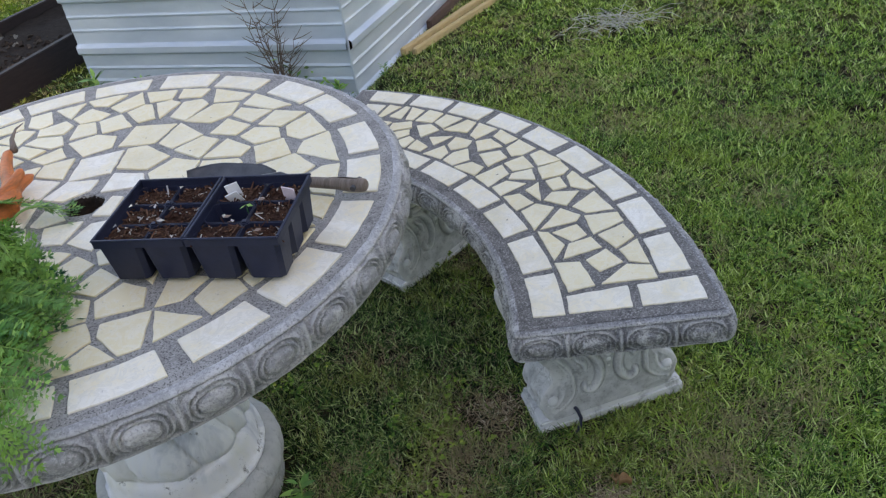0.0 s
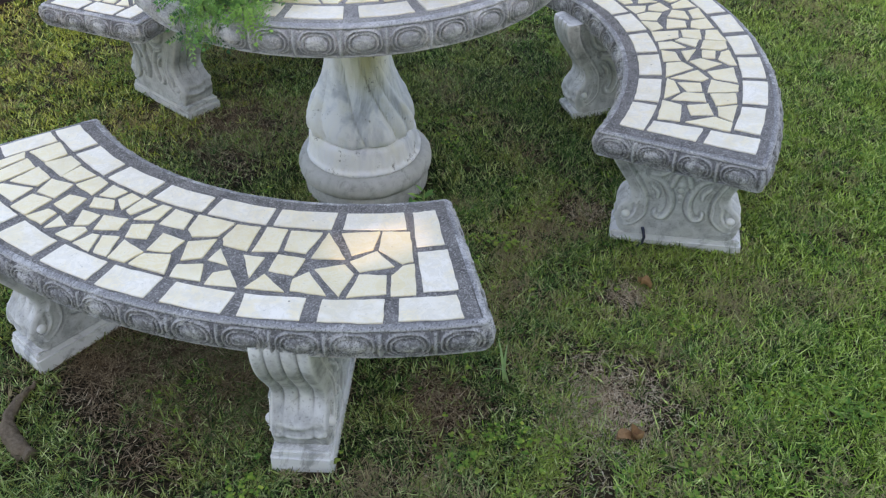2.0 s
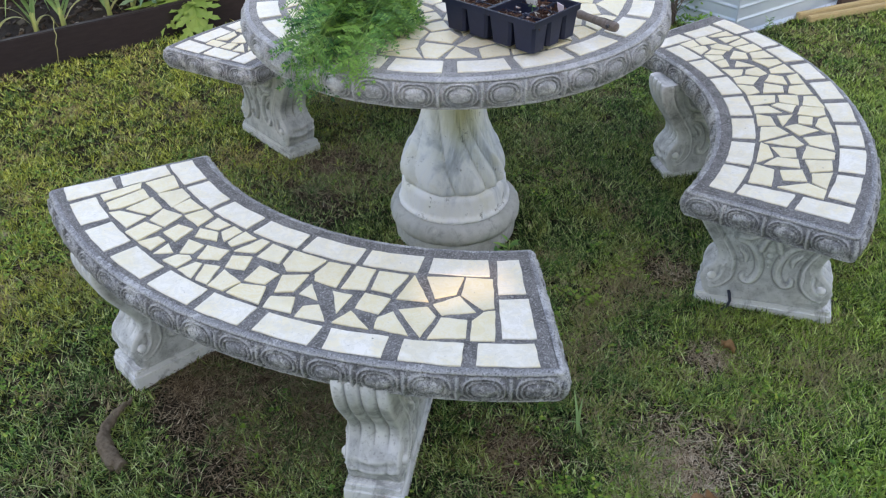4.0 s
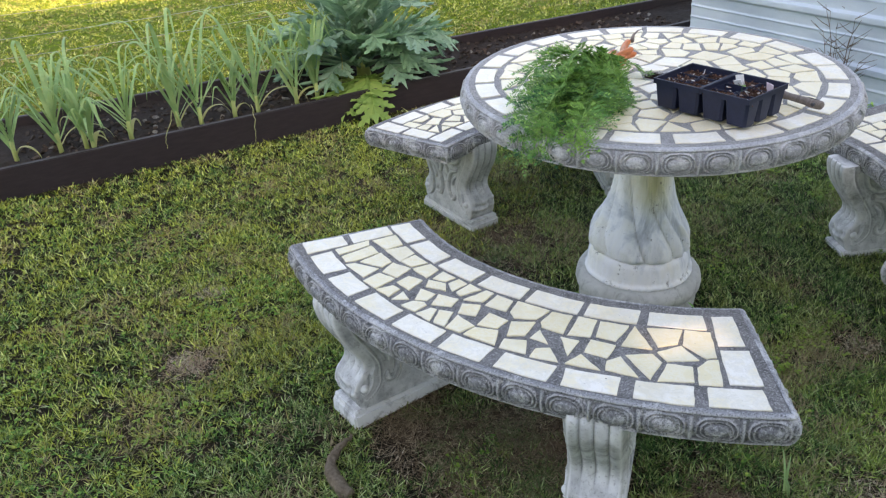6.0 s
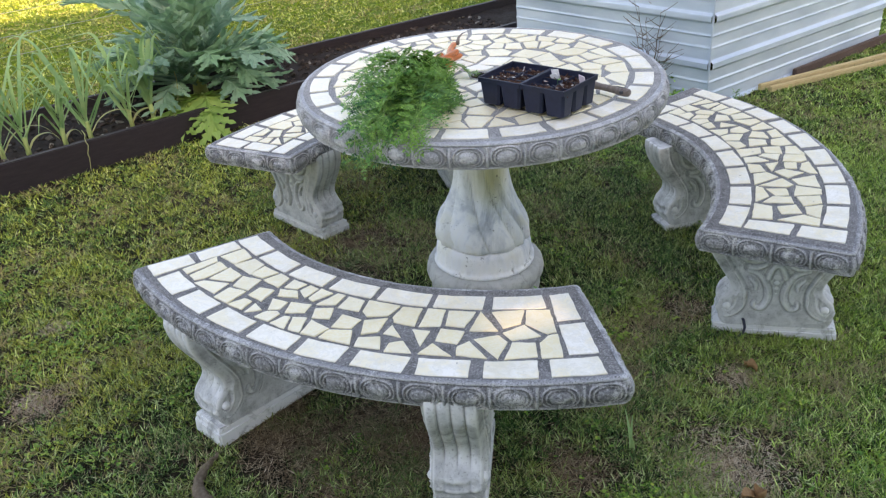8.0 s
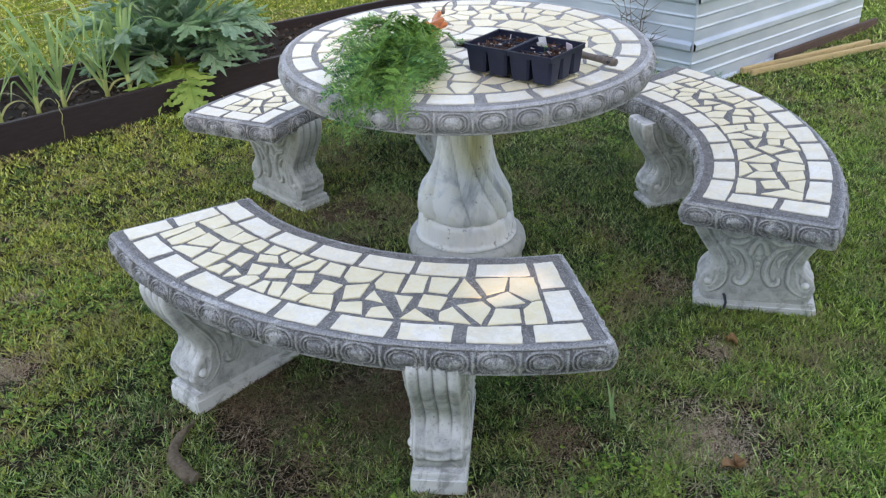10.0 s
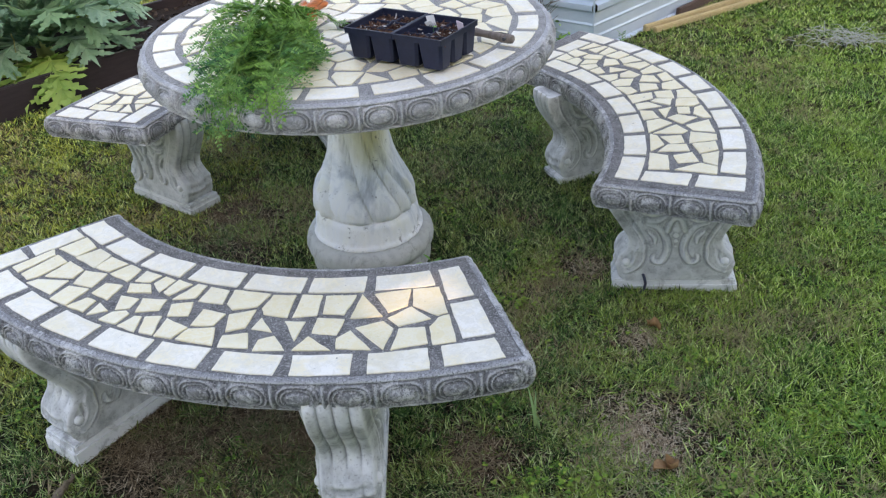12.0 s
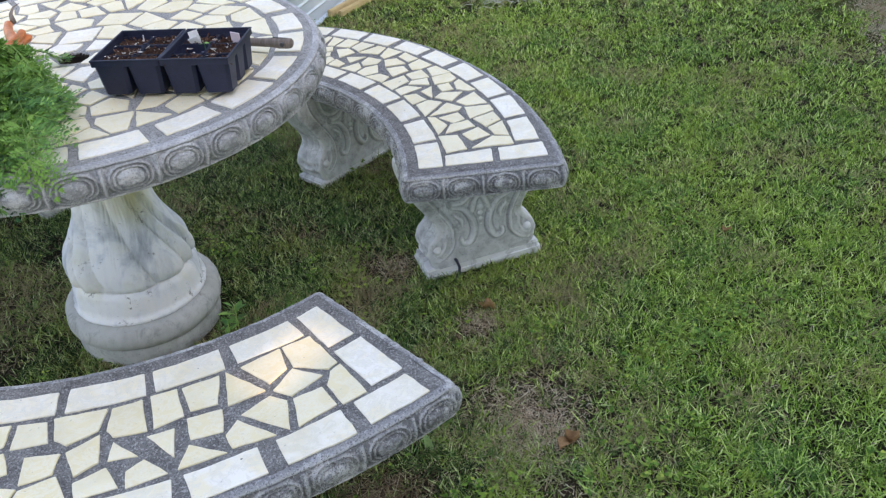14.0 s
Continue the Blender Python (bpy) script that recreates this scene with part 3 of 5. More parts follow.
def bench_cap(ring, bm, slot):
    """The slab's flat face as one row of quads across it and a piece at each end."""
    o, i = ring[:560], ring[690:1090]
    faces = []
    ks = list(range(10, 551, 9))
    js = [round(390 - 380 * (k - 10) / 540) for k in ks]
    for (k0, k1), (j0, j1) in zip(zip(ks, ks[1:]), zip(js, js[1:])):
        faces.append(o[k0:k1 + 1] + i[j1:j0 + 1])
    faces.append(ring[550:700 + 1])
    faces.append(ring[690 + 390:] + ring[:11])
    return faces


def leg_width(z):
    pts = [(0.0, 0.160), (0.046, 0.148), (0.062, 0.154), (0.085, 0.160), (0.108, 0.160), (0.128, 0.151), (0.142, 0.138), (0.156, 0.127), (0.172, 0.124), (0.190, 0.129), (0.215, 0.143), (0.245, 0.161), (0.275, 0.178), (0.305, 0.190), (0.335, 0.196), (0.350, 0.196), (0.362, 0.192)]
    i = max(k for k in range(len(pts) - 1) if k == 0 or pts[k][0] <= z)
    (z0, w0), (z1, w1) = pts[i], pts[i + 1]
    before, after = pts[max(i - 1, 0)], pts[min(i + 2, len(pts) - 1)]
    m0 = (w1 - before[1]) / max(z1 - before[0], 1e-6) * (z1 - z0)
    m1 = (after[1] - w0) / max(after[0] - z0, 1e-6) * (z1 - z0)
    t = min(1.0, max(0.0, (z - z0) / (z1 - z0)))
    return (2 * t ** 3 - 3 * t ** 2 + 1) * w0 + (t ** 3 - 2 * t ** 2 + t) * m0 + (3 * t ** 2 - 2 * t ** 3) * w1 + (t ** 3 - t ** 2) * m1


def knob(r):
    bm = bmesh.new()
    bmesh.ops.create_uvsphere(bm, u_segments=12, v_segments=8, radius=r)
    return bm


LEG_T = 0.060


def scrollwork():
    """The raised bands of a leg's broad face as (points, radius), alike on both halves."""
    def smooth(pts, n=10):
        out = []
        for i in range(len(pts) - 1):
            p = [pts[max(i - 1, 0)], pts[i], pts[i + 1], pts[min(i + 2, len(pts) - 1)]]
            for k in range(n):
                t = k / n
                out.append(tuple(0.5 * (2 * p[1][c] + (p[2][c] - p[0][c]) * t + (2 * p[0][c] - 5 * p[1][c] + 4 * p[2][c] - p[3][c]) * t * t + (3 * p[1][c] - p[0][c] - 3 * p[2][c] + p[3][c]) * t ** 3) for c in (0, 1)))
        return out + [pts[-1]]

    edge = [(leg_width(z) - 0.021, z) for z in (0.350, 0.320, 0.285, 0.250, 0.220, 0.195)]
    half = [(smooth(edge + [(0.099, 0.168), (0.097, 0.142), (0.099, 0.115), (0.115, 0.092), (0.136, 0.082), (0.150, 0.092)]), 0.0165, False),
            (smooth([(0.118, 0.335), (0.104, 0.284), (0.064, 0.264), (0.028, 0.280), (0.022, 0.332)]), 0.0085, True),
            (smooth([(0.094, 0.334), (0.076, 0.308), (0.054, 0.334)]), 0.0070, True),
            (smooth([(0.086, 0.246), (0.054, 0.243), (0.030, 0.256)]), 0.0085, True),
            (smooth([(0.084, 0.236), (0.050, 0.222), (0.027, 0.184), (0.022, 0.142), (0.038, 0.108), (0.058, 0.112), (0.060, 0.128)]), 0.0100, True),
            (smooth([(0.074, 0.208), (0.058, 0.190), (0.056, 0.170)]), 0.0070, True)]
    out = []
    for pts, r, taper in half:
        n = len(pts)
        wide = np.array([r * ((0.35 + 0.65 * math.sin(math.pi * (0.12 + 0.80 * k / (n - 1)))) if taper else 1.0 - 0.35 * max(0, k / (n - 1) - 0.7) / 0.3) for k in range(n)])
        for s in (1, -1):
            out.append((np.array([(s * x, z) for x, z in pts]), wide, taper))
    stem, bell = (np.array(smooth(q)) for q in ([(0.0, 0.330), (0.0, 0.300), (0.0, 0.262)], [(-0.024, 0.210), (-0.013, 0.242), (0.0, 0.252), (0.013, 0.242), (0.024, 0.210)]))
    return out + [(stem, np.full(len(stem), 0.0075), True), (bell, np.full(len(bell), 0.0085), True)]


def relief_height(bands, x, z):
    """How far the face stands out at a place: sharp tapering leaves, and a flat ribbon with a lip along either side."""
    h = 0.0
    for pts, wide, sharp in bands:
        d = np.sqrt((pts[:, 0] - x) ** 2 + (pts[:, 1] - z) ** 2) / wide
        k = int(np.argmin(d))
        f = float(d[k])
        if f < 1:
            if sharp:
                h = max(h, 0.0088 * (1 - f) ** 0.7 + 0.0018)
            else:
                h = max(h, 0.0048 * (1 - f ** 8) + 0.0042 * max(0.0, 1 - abs(f - 0.74) / 0.22))
        elif f < 1.45 and h <= 0:
            h = min(h, -0.0028 * math.sin(math.pi * (f - 1) / 0.45))
    return h


def leg_body():
    bm = bmesh.new()
    rows = []
    nz, ny = 78, 41
    for i in range(nz + 1):
        z = 0.044 + (0.362 - 0.044) * i / nz
        w = leg_width(z)
        up = max(0.0, min(1.0, (z - 0.125) / 0.03))
        low = max(0.0, 1 - abs(z - 0.090) / 0.045)
        ring = []
        for sx in (1, -1):
            for j in range(ny):
                v = -1 + 2 * j / (ny - 1)
                y = v * LEG_T * sx
                edge = -0.012 * max(0, abs(v) - 0.9) / 0.1
                flute = 0.0085 * up * (abs(math.sin(math.pi * 2 * v)) ** 0.42 - 0.75)
                leaf = low * (1 - v ** 4) * (0.004 * noise.noise((v * 3.2, z * 46, sx * 3)) + 0.008 * abs(math.cos(v * 3.1)) ** 0.6 + 0.0045 * math.cos((z - 0.082 - 0.016 * v * v) * 190) - 0.004)
                ring.append(bm.verts.new((sx * (w + edge + flute + leaf), y, z)))
        rows.append(ring)
    m = len(rows[0])
    for r0, r1 in zip(rows, rows[1:]):
        for k in range(m):
            if k % ny != ny - 1:
                bm.faces.new((r0[k], r0[k + 1], r1[k + 1], r1[k])).smooth = True
    # the two broad faces, with their scrollwork cast in
    bands = scrollwork()
    nx = 96
    for first, last, side in ((ny - 1, ny, 1), (m - 1, 0, -1)):
        grid = []
        for row in rows:
            a, b = row[first].co, row[last].co
            line = [row[first]]
            for j in range(1, nx):
                p = a.lerp(b, j / nx)
                edge = min(1.0, min(j, nx - j) / 3)
                line.append(bm.verts.new((p.x, p.y + side * edge * relief_height(bands, p.x, p.z), p.z)))
            grid.append(line + [row[last]])
        for r0, r1 in zip(grid, grid[1:]):
            for k in range(nx):
                bm.faces.new((r0[k], r0[k + 1], r1[k + 1], r1[k])).smooth = True
    bm.faces.new(rows[0][::-1])
    bm.faces.new(rows[-1])
    return bm


LEG_DATA = {}


def leg_piece(key, name, make, parent, at=(0, 0, 0), smooth=True, label="", mat=None):
    """A piece of a leg; alike pieces share one mesh."""
    if key not in LEG_DATA:
        ob = part(name, make(), mat or LEG, parent, label, smooth)
        LEG_DATA[key] = ob.data
    else:
        ob = new(name, LEG_DATA[key])
        ob.parent = parent
        tagged(ob, label=label)
    ob.matrix_basis = pose(*at)
    return ob


def plinth():
    bm = bmesh.new()
    box(bm, (-0.174, -0.065, -0.02), (0.174, 0.065, 0.033), bevel=0.005)
    box(bm, (-0.168, -0.061, 0.030), (0.168, 0.061, 0.047), bevel=0.004)
    for v in bm.verts:
        v.co += 0.003 * Vector((noise.noise(v.co * 30), noise.noise(v.co * 25 + Vector((5, 0, 0))), 0))
    return bm


def build_leg(parent, stone):
    """A scroll-shaped support, its long way along x, standing on z = 0."""
    leg = new("leg")
    leg.parent = parent
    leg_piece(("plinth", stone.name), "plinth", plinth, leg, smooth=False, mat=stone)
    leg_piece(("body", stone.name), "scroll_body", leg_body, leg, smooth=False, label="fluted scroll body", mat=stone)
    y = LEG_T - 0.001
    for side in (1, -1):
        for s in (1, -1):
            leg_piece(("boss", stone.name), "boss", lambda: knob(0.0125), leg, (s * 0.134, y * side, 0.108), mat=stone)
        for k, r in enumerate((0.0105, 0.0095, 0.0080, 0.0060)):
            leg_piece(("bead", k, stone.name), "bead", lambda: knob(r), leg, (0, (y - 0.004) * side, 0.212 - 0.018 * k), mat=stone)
    return leg


def build_bench(name, c, mid, half, dz, slope, seed, legs, label, flip=1, stone=LEG):
    """slope: how the seat's plane rises along x and y."""
    rng = random.Random(seed)
    half = radians(half)
    b = tagged(new(name), label, "bench", "curved benches round the table")
    up = Vector((-slope[0], -slope[1], 1)).normalized()
    b.matrix_world = pose(c[0], c[1], dz) @ Vector((0, 0, 1)).rotation_difference(up).to_matrix().to_4x4() @ pose(0, 0, 0, 0, 0, mid)
    loop, phase = bench_loop(half)

    def turned(poly):
        return poly if flip > 0 else [(x, -y) for x, y in poly][::-1]

    slab = moulded_slab(loop, phase, TOP - 0.003, "seat_slab", b, "grey cast seat with egg ornaments along its edge", bench_cap, [RIM_DARK, GROUT_DARK])
    z = TOP - 0.003
    wi, wo = 0.057, 0.060
    half_t = radians(33.5)

    def outer_r(a):
        """The outer row's edge, which drifts outwards along the bench as it was laid by hand."""
        return 1.184 + 0.018 * a

    def arc_tile(r0, r1, a0, a1):
        """r0 and r1: functions of the angle, or numbers."""
        j = [rng.uniform(-0.0020, 0.0020) for _ in range(8)]
        pts = [(r1(a) if callable(r1) else r1, a) for a in (a0 + (a1 - a0) * q / 3 for q in range(4))]
        pts += [(r0(a) if callable(r0) else r0, a) for a in (a1 + (a0 - a1) * q / 3 for q in range(4))]
        pts = [(r + j[i // 4 * 2 + (i % 4 > 1)], a + j[4 + i // 4 * 2 + (i % 4 > 1)] * 1.4) for i, (r, a) in enumerate(pts)]
        part("tile", slab_piece(turned([(r * math.cos(a), r * math.sin(a)) for r, a in pts]), z, rng), WHITE, slab)

    for k in range(9):
        a0 = radians(-29.2 + 6.98 * k)
        arc_tile(lambda a: outer_r(a) - wo, outer_r, a0, a0 + radians(5.75) + rng.uniform(-0.006, 0.004))
    for k in range(7):
        a0 = radians(-33.4 + 8.93 * k)
        arc_tile(RI, RI + wi, a0, a0 + radians(7.75) + rng.uniform(-0.006, 0.004))
    for r0, r1 in ((0.930, 1.046), (1.063, 1.178)):
        arc_tile(r0, r1, -half_t, radians(-30.2))
    for r0, r1 in ((0.864, 0.983), (1.000, 1.119)):
        arc_tile(r0, r1, radians(29.1), radians(32.4))
    # broken pieces between the rows, laid out along the arc and bent to it
    rm = 1.02
    w0, w1 = radians(-29.9) * rm, radians(28.8) * rm
    dom = [(w0, 0.0), (w1, 0.0), (w1, 0.184), (w0, 0.184)]

    def bend(q):
        a = q[0] / rm
        r0, r1 = RI + wi + 0.005, outer_r(a) - wo - 0.005
        r = r0 + (r1 - r0) * q[1] / 0.184
        return (r * math.cos(a), r * math.sin(a))

    for poly in shards(dom, 47, rng, 0.0038):
        pts = turned([bend(q) for q in poly][::-1])
        area = sum(p[0] * q[1] - p[1] * q[0] for p, q in zip(pts, pts[1:] + pts[:1]))
        part("tile", slab_piece(pts if area > 0 else pts[::-1], z, rng), CREAM, slab)
    inv = pose(c[0], c[1], 0, 0, 0, mid).inverted()
    for x, y, way in legs:
        leg = build_leg(b, stone)
        p = inv @ Vector((x, y, 0))
        leg.matrix_basis = pose(p.x, p.y, 0, 0, 0, way - mid)
    return b


build_bench("curved_bench", (0.004, 0.142), -93.0, 32.9, -0.0336, (-0.0016, -0.0386), 25, ((-0.416, -0.788, -110.8), (0.232, -0.848, -74.0)), "curved concrete bench with mosaic seat and scroll legs on lawn")
build_bench("curved_bench", (-0.101, 0.037), 23.2, 34.4, -0.0586, (0.0469, 0.0041), 22, ((0.902, 0.023, 6.0), (0.606, 0.690, 36.6)), "curved concrete bench with mosaic seat, dark cable at its leg")
build_bench("curved_bench", (0.085, -0.039), 142.3, 32.9, -0.005, (0.0, 0.0), 23, ((-0.872, 0.258, 158.0), (-0.448, 0.812, 126.6)), "curved concrete bench with mosaic seat beside the planting bed", flip=-1, stone=LEG_MOSS_SHADE)

# ---- corrugated shed ----
SHED_K, SHED_L, SHED_R, SHED_H = Vector((0.49, 1.90, 0)), 155.3, 58.6, 1.9


def corrugated(bm, origin, ang, length, outward, height=SHED_H):
    """A sheet with horizontal ribs: tall ribs with low ones between."""
    d = Vector((math.cos(radians(ang)), math.sin(radians(ang)), 0))
    n = Vector((outward * d.y, -outward * d.x, 0))
    prof = []
    z = -0.03
    while z < height:
        u = ((z - 0.222) % 0.233) / 0.233
        o = 0.0
        c = min(u, 1 - u)
        if c < 0.11:
            o = 0.019 * min(1.0, (0.11 - c) / 0.05)
        for q in (0.37, 0.63):
            if abs(u - q) < 0.035:
                o = 0.005 * (1 - abs(u - q) / 0.035)
        prof.append((z, o))
        z += 0.005
    rows = [[bm.verts.new(origin + d * (length * k) + n * o + Vector((0, 0, z))) for k in (0, 1)] for z, o in prof]
    for r0, r1 in zip(rows, rows[1:]):
        f = (r0[0], r0[1], r1[1], r1[0])
        bm.faces.new(f if outward > 0 else f[::-1])


def build_shed():
    shed = tagged(new("metal_shed"), "small shed clad in pale corrugated steel sheets", "shed")
    l, r = radians(SHED_L), radians(SHED_R)
    dl, dr = Vector((math.cos(l), math.sin(l), 0)), Vector((math.cos(r), math.sin(r), 0))
    a, c = SHED_K + dl * 1.29, SHED_K + dr * 1.62
    far = a + dr * 1.62
    for origin, ang, length, out in ((SHED_K, SHED_L, 1.29, -1), (SHED_K, SHED_R, 1.62, 1), (a, SHED_R, 1.62, -1), (c, SHED_L, 1.29, 1)):
        bm = bmesh.new()
        corrugated(bm, origin, ang, length, out)
        part("metal_sheet", bm, STEEL, shed)
    bm = bmesh.new()
    vs = [bm.verts.new(p + Vector((0, 0, h))) for h in (SHED_H, SHED_H + 0.03) for p in (SHED_K, c, far, a)]
    for k in range(4):
        bm.faces.new((vs[k], vs[(k + 1) % 4], vs[4 + (k + 1) % 4], vs[4 + k]))
    bm.faces.new(vs[4:])
    bm.faces.new(vs[:4][::-1])
    part("roof", bm, STEEL, shed)
    bm = bmesh.new()
    tube(bm, [SHED_K + Vector((0, -0.004, z)) for z in (0.0, 0.95, 1.9)], [0.006] * 3, 8)
    part("corner_seam", bm, STEEL, shed)
    return shed


build_shed()

# ---- planting bed ----
BED = radians(60)


def board(name, p, ang, length, height, thick, parent, back=0.0):
    bm = bmesh.new()
    box(bm, (-back, 0, -0.03), (length, thick, height), bevel=0.004)
    ob = part(name, bm, TIMBER, parent)
    ob.matrix_basis = pose(p[0], p[1], 0, 0, 0, ang)
    return ob


def build_bed():
    bed = tagged(new("planting_bed"), "raised garden bed edged with dark brown boards", "garden bed")
    board("front_board", (-2.0, 0.925), 60, 3.2, 0.150, 0.035, bed, 3.4)
    board("back_board", (-2.50, 1.50), 57.5, 3.2, 0.150, 0.035, bed, 4.0)
    bm = bmesh.new()
    d = Vector((math.cos(BED), math.sin(BED), 0))
    nrm = Vector((-d.y, d.x, 0))
    rows = []
    for i in range(150):
        s = -3.4 + 6.6 * i / 149
        row = []
        for j in range(24):
            p = Vector((-2.0, 0.925, 0)) + d * s + nrm * (0.03 + 0.72 * j / 23 + (0.02 * s * j / 23 if s > 0 else 0.045 * -s * j / 23 * 0.4))
            row.append(bm.verts.new((p.x, p.y, 0.095 + 0.018 * noise.noise(p * 7) + 0.012 * noise.noise(p * 30))))
        rows.append(row)
    for r0, r1 in zip(rows, rows[1:]):
        for k in range(23):
            bm.faces.new((r0[k], r1[k], r1[k + 1], r0[k + 1]))
    part("bed_soil", bm, SOIL, bed, "dark crumbly soil", smooth=True)
    return bed


build_bed()

# ---- unseen wall added behind the camera, whose shade lies over the place ----
def build_shade_wall():
    """Long plain unseen wall; an added gap lets a sliver of sun onto the bench."""
    bm = bmesh.new()
    gx, gz, gw, gh = GAP
    box(bm, (-9, 0, -0.05), (9, 0.12, gz - gh))
    box(bm, (-9, 0, gz + gh), (9, 0.12, 4.58))
    box(bm, (-9, 0, gz - gh), (gx - gw, 0.12, gz + gh))
    box(bm, (gx + gw, 0, gz - gh), (9, 0.12, gz + gh))
    ob = mesh_object("wall_south", bm, UNSEEN_WALL)
    ob.matrix_world = WALL_AT
    return tagged(ob, "unseen wall added to shade the place", "wall", kind="structure")


WALL_AT = pose(2.6, -4.1, 0, 0, 0, 41)
# the gap is put where sun through it meets this spot on the bench
spot = Vector((0.365, -0.735, 0.415))
way = Vector((math.cos(SUN_AZ) * math.cos(SUN_EL), math.sin(SUN_AZ) * math.cos(SUN_EL), math.sin(SUN_EL)))
here, toward = WALL_AT.inverted() @ spot, WALL_AT.inverted().to_3x3() @ way
meet = here + toward * ((0.06 - here.y) / toward.y)
GAP = (meet.x, meet.z, 0.095, 0.0288)
build_shade_wall()

# ---- things on the table ----
PLASTIC = make_plain("dark_blue_black_plastic", (0.010, 0.013, 0.030), (0.018, 0.023, 0.052), 30, 0.45, 0.1, 0.4)
POTMIX = make_plain("brown_potting_mix", (0.028, 0.015, 0.011), (0.105, 0.054, 0.037), 90, 0.95, 1.0, 0.1)
WOOD = make_plain("worn_wooden_handle", (0.12, 0.098, 0.082), (0.29, 0.235, 0.20), 40, 0.8, 0.7, 0.2, stretch=(8, 1, 1))
LUMBER = make_plain("pale_softwood", (0.42, 0.31, 0.15), (0.60, 0.47, 0.26), 25, 0.75, 0.3, 0.2, stretch=(1, 6, 6))
BLADE = make_plain("dull_dark_steel", (0.05, 0.05, 0.055), (0.10, 0.10, 0.105), 40, 0.45, 0.2, 0.5, 0.4)
PAPER = make_plain("white_plastic_stake", (0.75, 0.75, 0.76), (0.85, 0.84, 0.85), 30, 0.5, 0.1)
PINK = make_plain("pale_pink_plastic_stake", (0.72, 0.58, 0.66), (0.82, 0.70, 0.76), 30, 0.5, 0.1)
BARK = make_leaf("bark_chips_and_grit", [(0.0, (0.030, 0.013, 0.009)), (0.65, (0.105, 0.046, 0.029)), (1.0, (0.27, 0.15, 0.095))], (0.58, 0.55, 0.51), 0.8)
CARROT = make_plain("carrot_skin", (0.20, 0.075, 0.03), (0.72, 0.19, 0.045), 22, 0.5, 0.4, 0.35, stretch=(1, 1, 5))
FROND = make_leaf("carrot_top_leaflet", [(0.0, (0.007, 0.048, 0.022)), (0.45, (0.033, 0.150, 0.050)), (0.80, (0.105, 0.32, 0.078)), (1.0, (0.38, 0.62, 0.16))], vary=(0.22, 0.43, 0.06))
RACHIS = make_leaf("carrot_top_stalk", [(0.0, (0.13, 0.30, 0.07)), (1.0, (0.30, 0.46, 0.13))])
STEM = make_leaf("pale_green_stem", [(0.0, (0.30, 0.44, 0.12)), (1.0, (0.52, 0.60, 0.24))])
TABLE_Z = 0.749


